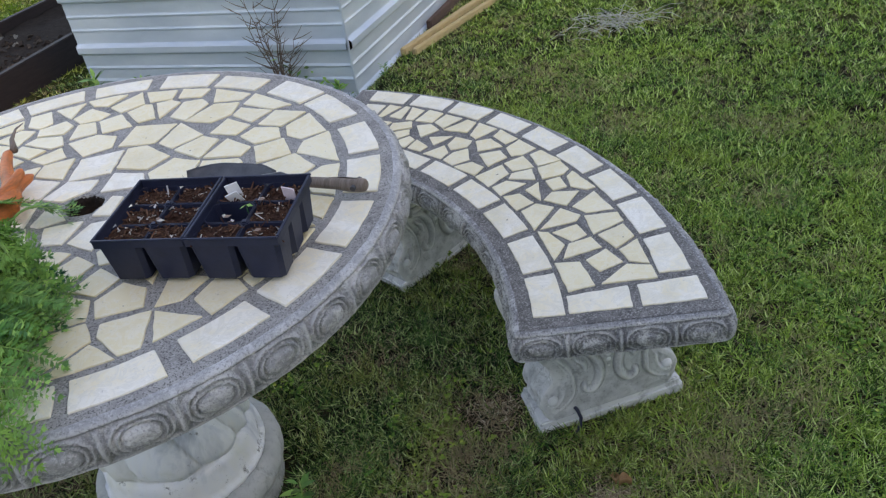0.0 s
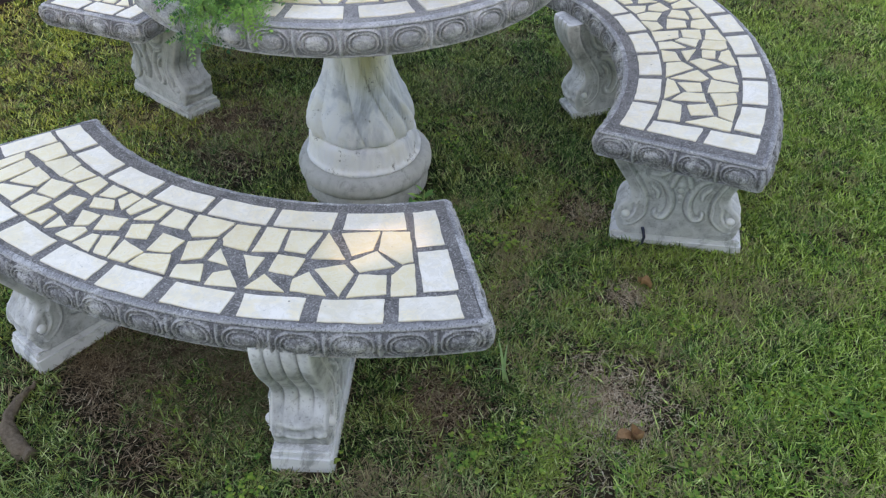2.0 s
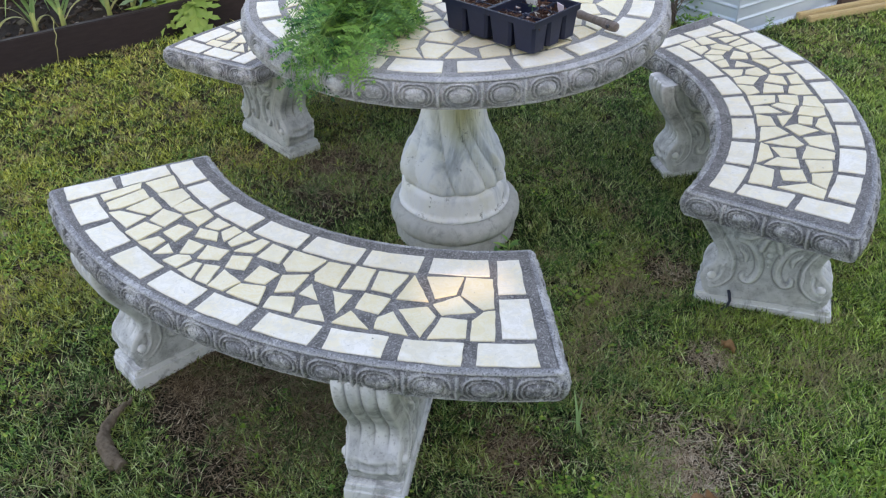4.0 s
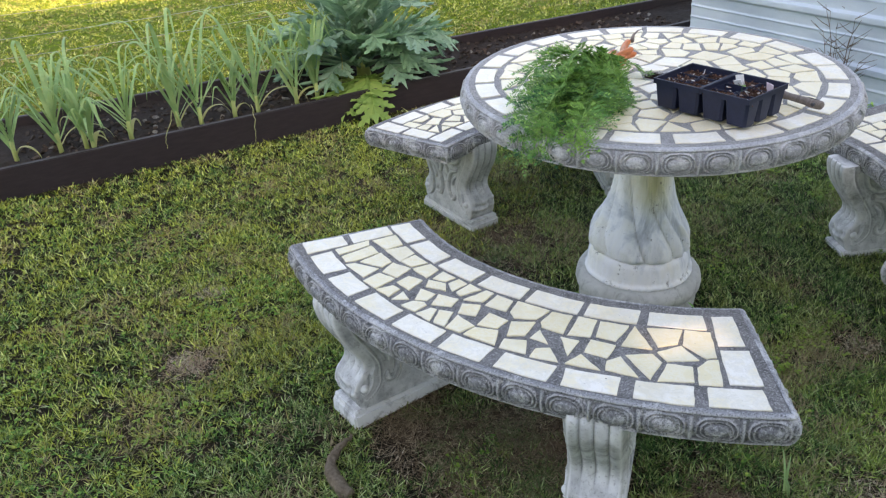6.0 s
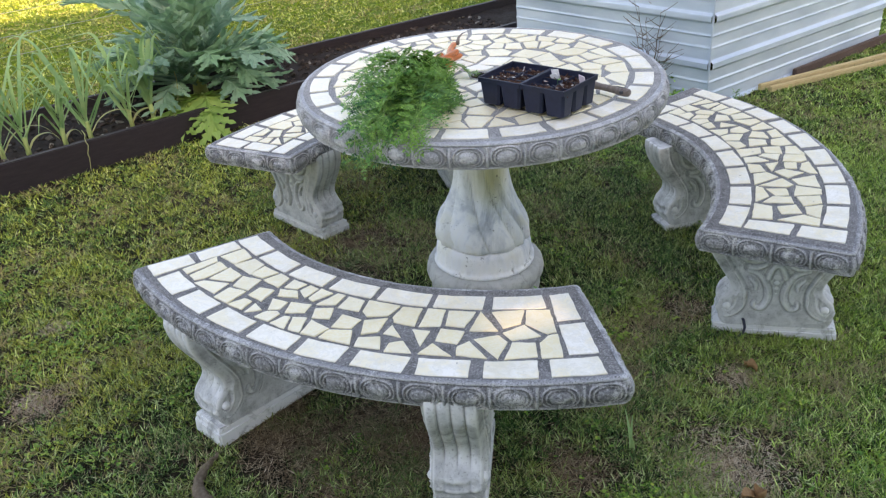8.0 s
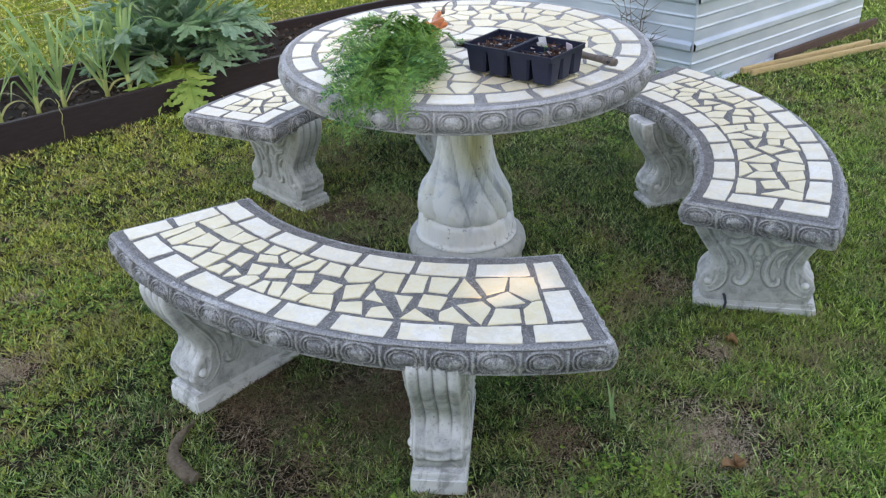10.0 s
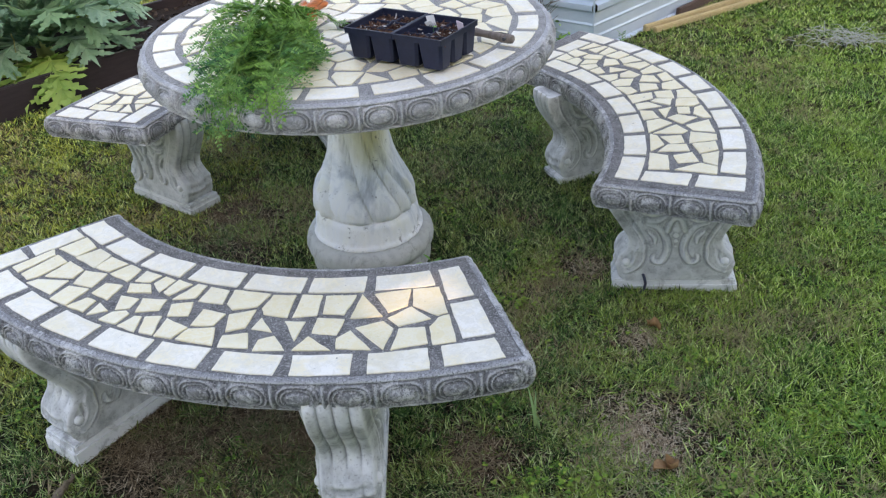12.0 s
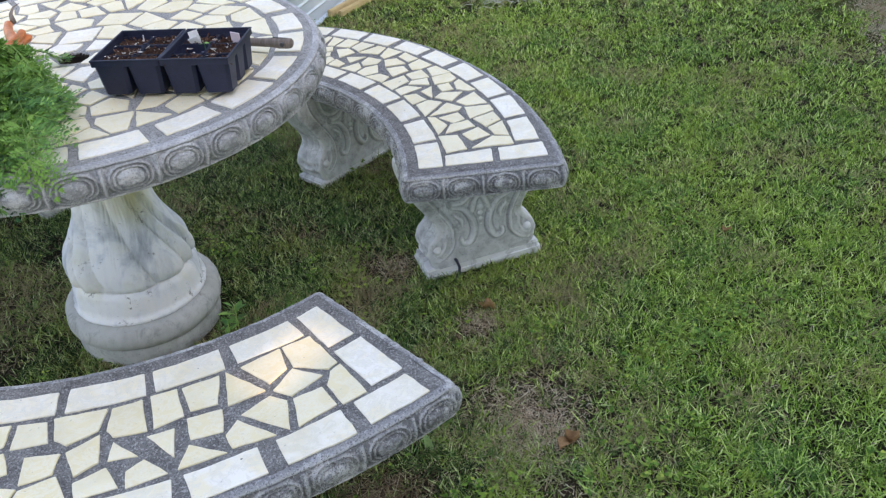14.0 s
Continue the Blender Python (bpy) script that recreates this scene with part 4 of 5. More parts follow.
def build_tray(at, ang, seed, empty, stakes, label):
    """A pack of six tapered plastic cells under one rim."""
    rng = random.Random(seed)
    tray = tagged(new("seedling_tray"), label, "seedling tray", "seedling trays on the table")
    tray.matrix_world = pose(at[0], at[1], TABLE_Z, 0, 0, ang)
    W, D, H = 0.131, 0.157, 0.073
    cw, cd = W / 2, D / 3
    for i in range(2):
        for j in range(3):
            cx, cy = -W / 2 + cw * (i + 0.5), -D / 2 + cd * (j + 0.5)
            bm = bmesh.new()
            loops = []
            for (hw, hd, z) in ((0.0262, 0.0206, 0.001), (cw / 2 - 0.0010, cd / 2 - 0.0010, H - 0.012), (cw / 2 - 0.0020, cd / 2 - 0.0020, H - 0.012), (0.0248, 0.0192, 0.004)):
                r = 0.006
                pts = []
                for sx, sy in ((1, 1), (-1, 1), (-1, -1), (1, -1)):
                    for q in ((r, 0), (0, r)) if sx * sy < 0 else ((0, r), (r, 0)):
                        pts.append((cx + sx * (hw - q[0]), cy + sy * (hd - q[1]), z))
                loops.append([bm.verts.new(p) for p in pts])
            n = len(loops[0])
            for r0, r1 in zip(loops, loops[1:]):
                for k in range(n):
                    bm.faces.new((r0[k], r0[(k + 1) % n], r1[(k + 1) % n], r1[k]))
            bm.faces.new(loops[0][::-1])
            bm.faces.new(loops[-1])
            cell = part("cell", bm, PLASTIC, tray)
            if (i, j) == empty:
                continue
            bm = bmesh.new()
            top = H - 0.0155 - rng.uniform(0, 0.006)
            g = [[bm.verts.new((cx + (cw - 0.007) * (a / 8 - 0.5), cy + (cd - 0.007) * (b / 8 - 0.5), top + 0.005 * noise.noise((cx * 60 + a, cy * 60 + b, seed)))) for b in range(9)] for a in range(9)]
            for a in range(8):
                for b in range(8):
                    bm.faces.new((g[a][b], g[a + 1][b], g[a + 1][b + 1], g[a][b + 1]))
            part("potting_mix", bm, POTMIX, cell, "brown potting mix with bark", smooth=True)
            bm = bmesh.new()
            for _ in range(150):
                big = rng.random() < 0.15
                l, w = rng.uniform(0.0015, 0.0055) * (4.2 if big else 1), rng.uniform(0.0004, 0.0013)
                m = pose(cx + rng.uniform(-0.027, 0.027), cy + rng.uniform(-0.021, 0.021), top + rng.uniform(0.0, 0.006), rng.uniform(-40, 40), rng.uniform(-40, 40), rng.uniform(0, 360))
                box(bm, (-l / 2, -w, -0.0007), (l / 2, w, 0.0007), m)
            tagged(part("bark_chip", bm, BARK, cell), kind="stuff")
    bm = bmesh.new()
    for lo, hi in (((-W / 2 - 0.0025, -D / 2 - 0.0025), (W / 2 + 0.0025, -D / 2 + 0.002)), ((-W / 2 - 0.0025, D / 2 - 0.002), (W / 2 + 0.0025, D / 2 + 0.0025)),
                   ((-W / 2 - 0.0025, -D / 2 + 0.002), (-W / 2 + 0.002, D / 2 - 0.002)), ((W / 2 - 0.002, -D / 2 + 0.002), (W / 2 + 0.0025, D / 2 - 0.002)),
                   ):
        box(bm, (*lo, H - 0.003), (*hi, H), bevel=0.001)
    for lo, hi in (((-W / 2 - 0.001, -D / 2 - 0.001), (W / 2 + 0.001, -D / 2 + 0.0015)), ((-W / 2 - 0.001, D / 2 - 0.0015), (W / 2 + 0.001, D / 2 + 0.001)),
                   ((-W / 2 - 0.001, -D / 2 + 0.0015), (-W / 2 + 0.0015, D / 2 - 0.0015)), ((W / 2 - 0.0015, -D / 2 + 0.0015), (W / 2 + 0.001, D / 2 - 0.0015))):
        box(bm, (*lo, H - 0.0135), (*hi, H - 0.003))
    part("rim", bm, PLASTIC, tray)
    for y in (-D / 6, D / 6):
        bm = bmesh.new()
        box(bm, (-0.0055, y - 0.0055, H - 0.022), (0.0055, y + 0.0055, H - 0.0085), pose(0, 0, 0), bevel=0.0025)
        part("divider_post", bm, PLASTIC, tray)
    for x, y, mat, h in stakes:
        bm = bmesh.new()
        box(bm, (-0.0095, -0.0008, 0.045), (0.0095, 0.0008, 0.047 + h), pose(x, y, 0, rng.uniform(5, 30), rng.uniform(-20, 20), rng.uniform(-25, 25)))
        part("plant_label", bm, mat, tray, "white plastic plant label" if mat is PAPER else "pale pink plastic plant label")
    for _ in range(5):
        x, y = rng.uniform(-0.05, 0.05), rng.uniform(-0.07, 0.07)
        bm = bmesh.new()
        h = rng.uniform(0.008, 0.022)
        tube(bm, [(x, y, H - 0.020), (x + rng.uniform(-0.004, 0.004), y, H - 0.020 + h)], [0.001, 0.0007], 5)
        for k in range(2):
            m = pose(x, y, H - 0.020 + h, 20, 20, rng.uniform(0, 360))
            vs = [bm.verts.new(m @ Vector(q)) for q in ((0, 0, 0), (0.005, 0.003, 0.002), (0.011, 0, 0.003), (0.005, -0.003, 0.002))]
            bm.faces.new(vs)
        part("seedling", bm, FROND if rng.random() < 0.4 else BARK, tray)
    return tray


TRAY_A = -18.0
ca, sa = math.cos(radians(TRAY_A)), math.sin(radians(TRAY_A))
build_tray((0.245 - 0.0685 * ca, -0.222 - 0.0685 * sa), TRAY_A + 1, 31, None, (), "dark plastic six-cell seedling tray filled with potting mix")
build_tray((0.245 + 0.0685 * ca, -0.222 + 0.0685 * sa), TRAY_A, 32, (0, 1), ((-0.035, 0.060, PAPER, 0.036), (-0.022, 0.062, PAPER, 0.032), (0.040, 0.058, PINK, 0.040)), "dark plastic six-cell seedling tray, one cell empty, with plant labels")


def build_trowel():
    t = tagged(new("garden_trowel"), "garden trowel with worn wooden handle and dull blade", "trowel")
    t.matrix_world = pose(0.475, -0.155, TABLE_Z + 0.016, 0, 1.0, 152)
    bm = bmesh.new()
    prof = [(0.0, 0.0065), (0.003, 0.0098), (0.012, 0.0112), (0.03, 0.0112), (0.05, 0.0100), (0.07, 0.0092), (0.10, 0.0090), (0.118, 0.0105), (0.125, 0.0085)]
    tube(bm, [(x, 0, 0) for x, r in prof], [r for x, r in prof], 14)
    for v in bm.verts:
        v.co.z += 0.0012 * noise.noise((v.co.x * 40, v.co.y * 90, 2)) - 0.0016 * max(0.0, v.co.x / 0.03) * (v.co.x < 0.03)
        v.co.y += 0.0012 * noise.noise((v.co.x * 34, v.co.z * 90, 7))
    part("handle", bm, WOOD, t, "worn grey-brown wooden handle, split along its grain", smooth=True)
    bm = bmesh.new()
    tube(bm, [(0.014, -0.0030, 0.0098), (0.040, -0.0045, 0.0088), (0.066, -0.0060, 0.0066)], [0.0006, 0.0013, 0.0005], 5)
    part("split", bm, SOIL, t, "dark split in the wood")
    bm = bmesh.new()
    made = bmesh.ops.create_cone(bm, cap_ends=True, segments=12, radius1=0.0045, radius2=0.0045, depth=0.0300)["verts"]
    for v in made:
        v.co = Vector((v.co.x + 0.018, v.co.z, v.co.y + 0.001))
    part("hang_hole", bm, BLADE, t, "dark hanging hole")
    bm = bmesh.new()
    tube(bm, [(0.118, 0, 0), (0.15, 0, 0.010), (0.185, 0, 0.002)], [0.006, 0.006, 0.007], 8)
    part("neck", bm, BLADE, t, smooth=True)
    bm = bmesh.new()
    rows = []
    for i in range(15):
        u = i / 14
        w = 0.038 * (0.55 + 0.45 * min(1, u * 5)) * (1 - max(0, u - 0.6) ** 2 * 5.2)
        rows.append([bm.verts.new((0.170 + 0.165 * u, w * (j / 6 - 1), 0.014 * (j / 6 - 1) ** 2 - 0.010 + dz)) for dz in (0.0, 0.0018) for j in (range(13) if dz == 0 else range(12, -1, -1))])
    m = len(rows[0])
    for r0, r1 in zip(rows, rows[1:]):
        for k in range(m):
            bm.faces.new((r0[k], r0[(k + 1) % m], r1[(k + 1) % m], r1[k]))
    bm.faces.new(rows[0][::-1])
    bm.faces.new(rows[-1])
    part("blade", bm, BLADE, t, "dull dark steel blade", smooth=True)
    return t


build_trowel()


def build_carrots():
    rng = random.Random(41)
    bunch = tagged(new("carrot_bunch"), "freshly pulled carrots with feathery green tops drooping over the table edge", "carrots")
    bunch.matrix_world = pose(0, 0, TABLE_Z)
    crown = Vector((-0.098, -0.055, 0.03))
    for k, (ex, ey, ez, r) in enumerate(((-0.138, 0.175, 0.036, 0.018), (-0.080, 0.070, 0.030, 0.017), (-0.165, 0.090, 0.024, 0.018), (-0.105, 0.066, 0.046, 0.016))):
        a = crown + Vector((rng.uniform(-0.025, 0.01), rng.uniform(0.0, 0.03), -0.005))
        b = Vector((ex, ey, ez))
        bm = bmesh.new()
        pts, rad = [], []
        for i in range(17):
            u = i / 16
            p = a.lerp(b, u) + Vector((0.010 * math.sin(u * 5 + k), 0.006 * math.sin(u * 7), 0))
            pts.append(p)
            rad.append(r * (1 - 0.55 * u) * (0.75 if i == 0 else 1) * (1 + 0.10 * noise.noise((u * 9, k, 0))) * (0.35 if i == 16 else 1))
        tube(bm, pts, rad, 14)
        part("carrot", bm, CARROT, bunch, "knobbly orange carrot root", smooth=True)
        if k == 0:
            bm = bmesh.new()
            tube(bm, [b, b + Vector((-0.008, 0.03, 0.010)), b + Vector((-0.004, 0.055, 0.018)), b + Vector((0.006, 0.07, 0.02))], [0.007, 0.004, 0.002, 0.0008], 8)
            part("root_tail", bm, WOOD, bunch, "thin brown root tail", smooth=True)
    bunch_at = Vector((-0.094, -0.155, 0.030))

    def leaflet(bm, p, d, u, l, w):
        """A small cut leaflet: three pointed lobes in one flat piece."""
        e = d.cross(u).normalized()
        out = [p, p + d * (l * 0.30) + e * w, p + d * (l * 0.62) + e * (w * 1.5), p + d * (l * 0.55) + e * (w * 0.5), p + d * l + u * (l * 0.06),
               p + d * (l * 0.55) - e * (w * 0.5), p + d * (l * 0.62) - e * (w * 1.5), p + d * (l * 0.30) - e * w]
        vs = [bm.verts.new(v) for v in out]
        for f in ((0, 1, 3), (1, 2, 3), (0, 3, 4), (0, 4, 5), (0, 5, 7), (7, 5, 6)):
            bm.faces.new([vs[i] for i in f]).material_index = 1

    def settle(p, h):
        """Rests a point on the table, or lets it hang down past the rim."""
        over = math.hypot(p.x, p.y) - 0.535
        if over > 0:
            p -= h * (over * 0.62)
            p.z -= over * 0.80 + over * over * 1.6
        elif p.z < 0.008:
            p.z = 0.008 + 0.006 * rng.random()
        return p

    def frond(way, length, lift, spread, bare=0.38):
        """One compound leaf: an arching bare stalk, then a long triangle of side stalks, each set with cut leaflets."""
        sv = bmesh.new()
        h = Vector((math.cos(radians(way)), math.sin(radians(way)), 0))
        start = bunch_at + Vector((rng.uniform(-0.025, 0.025), rng.uniform(-0.015, 0.015), rng.uniform(-0.02, 0.015)))
        pts = []
        for i in range(29):
            u = i / 28
            p = start + h * (length * u) + Vector((0, 0, lift * math.sin(math.pi * min(1, u * 1.05)) - 0.03 * u * u))
            p += Vector((-h.y, h.x, 0)) * (spread * math.sin(u * 2.2))
            pts.append(settle(p, h))
        tube(sv, pts, [0.0028 * (1 - 0.78 * i / 28) for i in range(29)], 6)
        roll = rng.uniform(-0.9, 0.9)
        first = int(28 * bare)
        for i in range(first, 28):
            if i % 2 and rng.random() < 0.75:
                continue
            d = (pts[min(i + 1, 28)] - pts[i - 1]).normalized()
            side = d.cross(Vector((0, 0, 1)))
            if side.length < 0.2:
                side = Vector((-h.y, h.x, 0))
            side = (side.normalized() + Vector((0, 0, roll))).normalized()
            up = side.cross(d)
            up *= 1 if up.z > 0 else -1
            f = (i - first) / (28 - first)
            for s in (1, -1):
                l2 = (0.074 * (1 - f) ** 0.5 + 0.012) * min(1.1, length / 0.36) * rng.uniform(0.75, 1.2)
                d2 = (d * rng.uniform(0.55, 0.95) + side * s + up * rng.uniform(-0.5, 0.6)).normalized()
                e2 = d2.cross(up).normalized()
                sag = rng.uniform(0.05, 0.5)
                line = [pts[i] + d2 * (l2 * t) - Vector((0, 0, sag * l2 * t * t)) for t in (0, 0.35, 0.7, 1.0)]
                tube(sv, line[:3], [0.0012, 0.0009, 0.0005], 4)
                m = max(3, int(l2 / 0.0058))
                for j in range(1, m + 1):
                    t = j / m
                    p = pts[i] + d2 * (l2 * t) - Vector((0, 0, sag * l2 * t * t))
                    ll = (0.020 * (1 - 0.6 * t) + 0.007) * rng.uniform(0.8, 1.25) * (0.55 + 0.45 * (1 - f))
                    for s2 in (1, -1):
                        d3 = (d2 * 0.8 + e2 * s2 + up * rng.uniform(-0.35, 0.35)).normalized()
                        leaflet(sv, p, d3, up, ll, ll * 0.125)
                leaflet(sv, line[3], d2, up, 0.014, 0.0022)
        part("frond", sv, [RACHIS, FROND], bunch)

    # long leaves that hang over the rim, then shorter ones spread over the table on either side
    for k in range(10):
        frond(-99 + 3.0 * k + rng.uniform(-3, 3), rng.uniform(0.385, 0.475), rng.uniform(0.02, 0.06), rng.uniform(-0.04, 0.04), 0.36)
    for k in range(11):
        frond(-107 + 5.8 * k + rng.uniform(-4, 4), rng.uniform(0.27, 0.35) - 0.011 * k, rng.uniform(0.035, 0.095), rng.uniform(-0.04, 0.04), 0.22)
    for k in range(5):
        frond(-66 + 7.5 * k + rng.uniform(-3, 3), rng.uniform(0.20, 0.27), rng.uniform(0.015, 0.045), rng.uniform(-0.03, 0.03), 0.18)
    for k in range(4):
        frond(-138 + 8 * k + rng.uniform(-3, 3), rng.uniform(0.12, 0.17), rng.uniform(0.02, 0.05), rng.uniform(-0.03, 0.03), 0.2)
    # a dry sprig by the roots
    for way, l in ((70, 0.17), (48, 0.14)):
        frond(way, l, 0.03, 0.02, 0.55)
    return bunch


build_carrots()

# ---- plants in the bed ----
LEEK = make_leaf("blue_green_strap_leaf", [(0.0, (0.16, 0.32, 0.14)), (0.5, (0.27, 0.45, 0.19)), (0.85, (0.40, 0.58, 0.25)), (1.0, (0.56, 0.64, 0.30))], vary=(0.34, 0.50, 0.18))
WILTED = make_leaf("yellowed_strap_leaf", [(0.0, (0.38, 0.42, 0.15)), (1.0, (0.52, 0.46, 0.22))])
ARTI = make_leaf("silver_green_toothed_leaf", [(0.0, (0.115, 0.24, 0.155)), (0.5, (0.22, 0.38, 0.27)), (1.0, (0.46, 0.62, 0.50))], vary=(0.19, 0.36, 0.15))
ARTI_LOW = make_leaf("yellow_green_toothed_leaf", [(0.0, (0.20, 0.36, 0.08)), (1.0, (0.34, 0.47, 0.12))])
DRYSTEM = make_plain("dry_brown_twig", (0.07, 0.055, 0.045), (0.16, 0.125, 0.10), 40, 0.85, 0.2)


def strap_leaf(bm, base, way, length, width, rise, bend, fold):
    """A strap leaf with a keel that rises, then bends over, sharply when fold is near 1."""
    h = Vector((math.cos(way), math.sin(way), 0))
    s = Vector((-h.y, h.x, 0))
    p, ang = Vector(base), rise
    rows, n = [], 22
    for i in range(n + 1):
        u = i / n
        if fold < 0.8:
            ang -= bend / (n * (1 - fold)) if u > fold else 0
        else:
            ang -= bend / 3 if fold - 0.30 < u < fold - 0.16 else 0.012
        w = width * (1 - u ** 2.2) * (0.75 + 0.5 * u * (1 - u) * 2) + 0.0008
        d = h * math.cos(ang) + Vector((0, 0, math.sin(ang)))
        up = s.cross(d)
        rows.append([bm.verts.new(p + s * w + up * w * -0.35 * -1), bm.verts.new(p), bm.verts.new(p - s * w + up * w * 0.35)])
        p = p + d * (length / n)
        p.z = max(p.z, 0.02)
    for r0, r1 in zip(rows, rows[1:]):
        for k in range(2):
            bm.faces.new((r0[k], r0[k + 1], r1[k + 1], r1[k]))


def build_leek(x, y, size, seed):
    rng = random.Random(seed)
    plant = tagged(new("leek_plant"), "leek with long blue-green leaves folded over at the tips", "leek plant", "leeks in the bed")
    plant.matrix_world = pose(x, y, 0.095)
    bm = bmesh.new()
    tube(bm, [(0, 0, -0.02), (0, 0, 0.05), (0.003, 0, 0.10)], [0.013, 0.011, 0.010], 10)
    part("stalk", bm, STEM, plant, "pale leaf sheath", smooth=True)
    axis = rng.uniform(0, math.pi)
    for k in range(rng.randint(10, 14)):
        bm = bmesh.new()
        way = axis + math.pi * (k % 2) + rng.uniform(-0.9, 0.9)
        old = k < 1
        l = size * rng.uniform(0.70, 1.22) * (0.5 if old else 1)
        strap_leaf(bm, (0, 0, 0.03 + 0.012 * k), way, l, rng.uniform(0.008, 0.0155), rng.uniform(0.95, 1.5) if not old else 0.9, 2.4 if old else rng.uniform(1.2, 3.0), 0.15 if old else rng.choice((0.4, 0.55, 0.82, 0.84, 0.86)) if k % 3 else 0.83)
        part("leaf", bm, WILTED if old else LEEK, plant, "yellowed drooping leaf" if old else "", smooth=True)
    return plant


for k, (x, y, size) in enumerate(((-3.02, -0.36, 0.50), (-2.91, -0.19, 0.60), (-2.75, -0.11, 0.34), (-2.70, 0.07, 0.52), (-2.60, 0.29, 0.66), (-2.52, 0.37, 0.58), (-2.36, 0.62, 0.68), (-2.27, 0.82, 0.48), (-2.21, 0.92, 0.52),
                                  (-3.18, -0.58, 0.50), (-3.05, 0.02, 0.48), (-2.43, 0.52, 0.36), (-2.83, -0.10, 0.38))):
    build_leek(x, y, size, 60 + k)


def toothed_leaf(bm, way, length, rise, droop, width, rng, z=0.0, lobe=1.0):
    """A deeply cut leaf: a thick midrib with pointed lobes, each with teeth."""
    h = Vector((math.cos(way), math.sin(way), 0))
    s = Vector((-h.y, h.x, 0))
    p, ang = Vector((0, 0, z)), rise
    n = 30
    spine = []
    for i in range(n + 1):
        spine.append((p.copy(), ang))
        ang -= droop / n * (0.4 + 1.2 * i / n)
        p = p + (h * math.cos(ang) + Vector((0, 0, math.sin(ang)))) * (length / n)
    tube(bm, [q for q, a in spine], [0.010 * (1 - 0.85 * i / n) for i in range(n + 1)], 5)
    for i in range(5, n - 1, 3):
        q, a = spine[i]
        q2 = spine[min(i + 3, n)][0]
        d = (q2 - q).normalized()
        up = s.cross(d)
        f = (i - 5) / (n - 5)
        for sd in (1, -1):
            l = width * (math.sin(math.pi * (0.18 + 0.78 * f)) ** 0.7) * rng.uniform(0.75, 1.2)
            v = (s * sd + d * rng.uniform(0.7, 1.0) + up * rng.uniform(-0.2, 0.45)).normalized()
            e = v.cross(up).normalized() * (1 if v.cross(up).dot(d) > 0 else -1)
            span = (q2 - q).length
            root = q.lerp(q2, 0.5)
            low, mid, high = [q], [root], [q2]
            span *= lobe
            for t, w in ((0.16, 0.36), (0.33, 0.44), (0.39, 0.24), (0.57, 0.40), (0.62, 0.16), (0.80, 0.22)):
                c = root + v * (l * t) - up * (0.16 * l * t * t) + up * 0.010
                low.append(c - e * (span * w * rng.uniform(0.85, 1.2)) - up * 0.012)
                mid.append(c)
                high.append(c + e * (span * w * rng.uniform(0.85, 1.2)) - up * 0.012)
            tip = bm.verts.new(root + v * l - up * (0.18 * l))
            rows = [[bm.verts.new(z) for z in row] for row in (low, mid, high)]
            for r0, r1 in zip(rows, rows[1:]):
                for k in range(len(r0) - 1):
                    bm.faces.new((r0[k], r0[k + 1], r1[k + 1], r1[k]))
                bm.faces.new((r0[-1], tip, r1[-1]))
    q, a = spine[-1]
    d = (q - spine[-3][0]).normalized()
    vs = [bm.verts.new(z) for z in (q - d * 0.02 + s * 0.02, q + d * 0.06, q - d * 0.02 - s * 0.02)]
    bm.faces.new(vs)


def build_artichoke(x, y, seed, leaves, low, size, label):
    rng = random.Random(seed)
    plant = tagged(new("artichoke_plant"), label, "artichoke plant")
    plant.matrix_world = pose(x, y, 0.10)
    bm = bmesh.new()
    tube(bm, [(0, 0, -0.03), (0, 0, 0.12), (0, 0, 0.22)], [0.045, 0.035, 0.02], 10)
    part("stem", bm, STEM, plant, smooth=True)
    # upright young leaves in the middle, arching older ones round them
    for k in range(leaves):
        bm = bmesh.new()
        f = k / leaves
        way = k * 2.399 + rng.uniform(-0.3, 0.3)
        front = math.cos(way + radians(51)) > 0.3
        rise = 0.95 + 0.52 * f + rng.uniform(-0.08, 0.08)
        droop = (2.3 - 1.7 * f) * rng.uniform(0.85, 1.15)
        l = size * rng.uniform(0.8, 1.1) * (0.72 + 0.35 * f)
        if front:
            rise, droop, l = rise + 0.15, droop * 0.9, l * 0.85
        toothed_leaf(bm, way, l, rise, droop, 0.23 * size, rng, z=0.02 + 0.20 * f, lobe=1.15)
        part("leaf", bm, ARTI, plant, smooth=False)
    for way, l, rise, droop in ((22, 0.66, 1.05, 2.0), (50, 0.62, 1.15, 2.1), (-8, 0.52, 1.0, 2.0), (205, 0.66, 1.1, 2.0), (240, 0.60, 1.0, 2.3), (265, 0.52, 1.2, 2.2), (15, 0.50, 0.6, 1.5), (75, 0.55, 0.7, 1.4), (190, 0.52, 0.6, 1.5), (225, 0.50, 0.7, 1.6), (280, 0.46, 0.7, 1.6), (-20, 0.46, 0.65, 1.5), (140, 0.55, 0.7, 1.3)):
        bm = bmesh.new()
        toothed_leaf(bm, radians(way), l, rise, droop, 0.23, rng, z=0.05, lobe=1.15)
        part("leaf", bm, ARTI, plant, "silvery arching leaf")
    for way, l in low:
        bm = bmesh.new()
        toothed_leaf(bm, radians(way), l, 0.45, 1.35, 0.21, rng, lobe=1.2)
        part("leaf", bm, ARTI_LOW, plant, "yellow-green lower leaf hanging over the board")
    return plant


build_artichoke(-2.22, 1.34, 71, 22, ((-46, 0.62), (-66, 0.52)), 0.92, "large artichoke plant with silver-green toothed leaves")

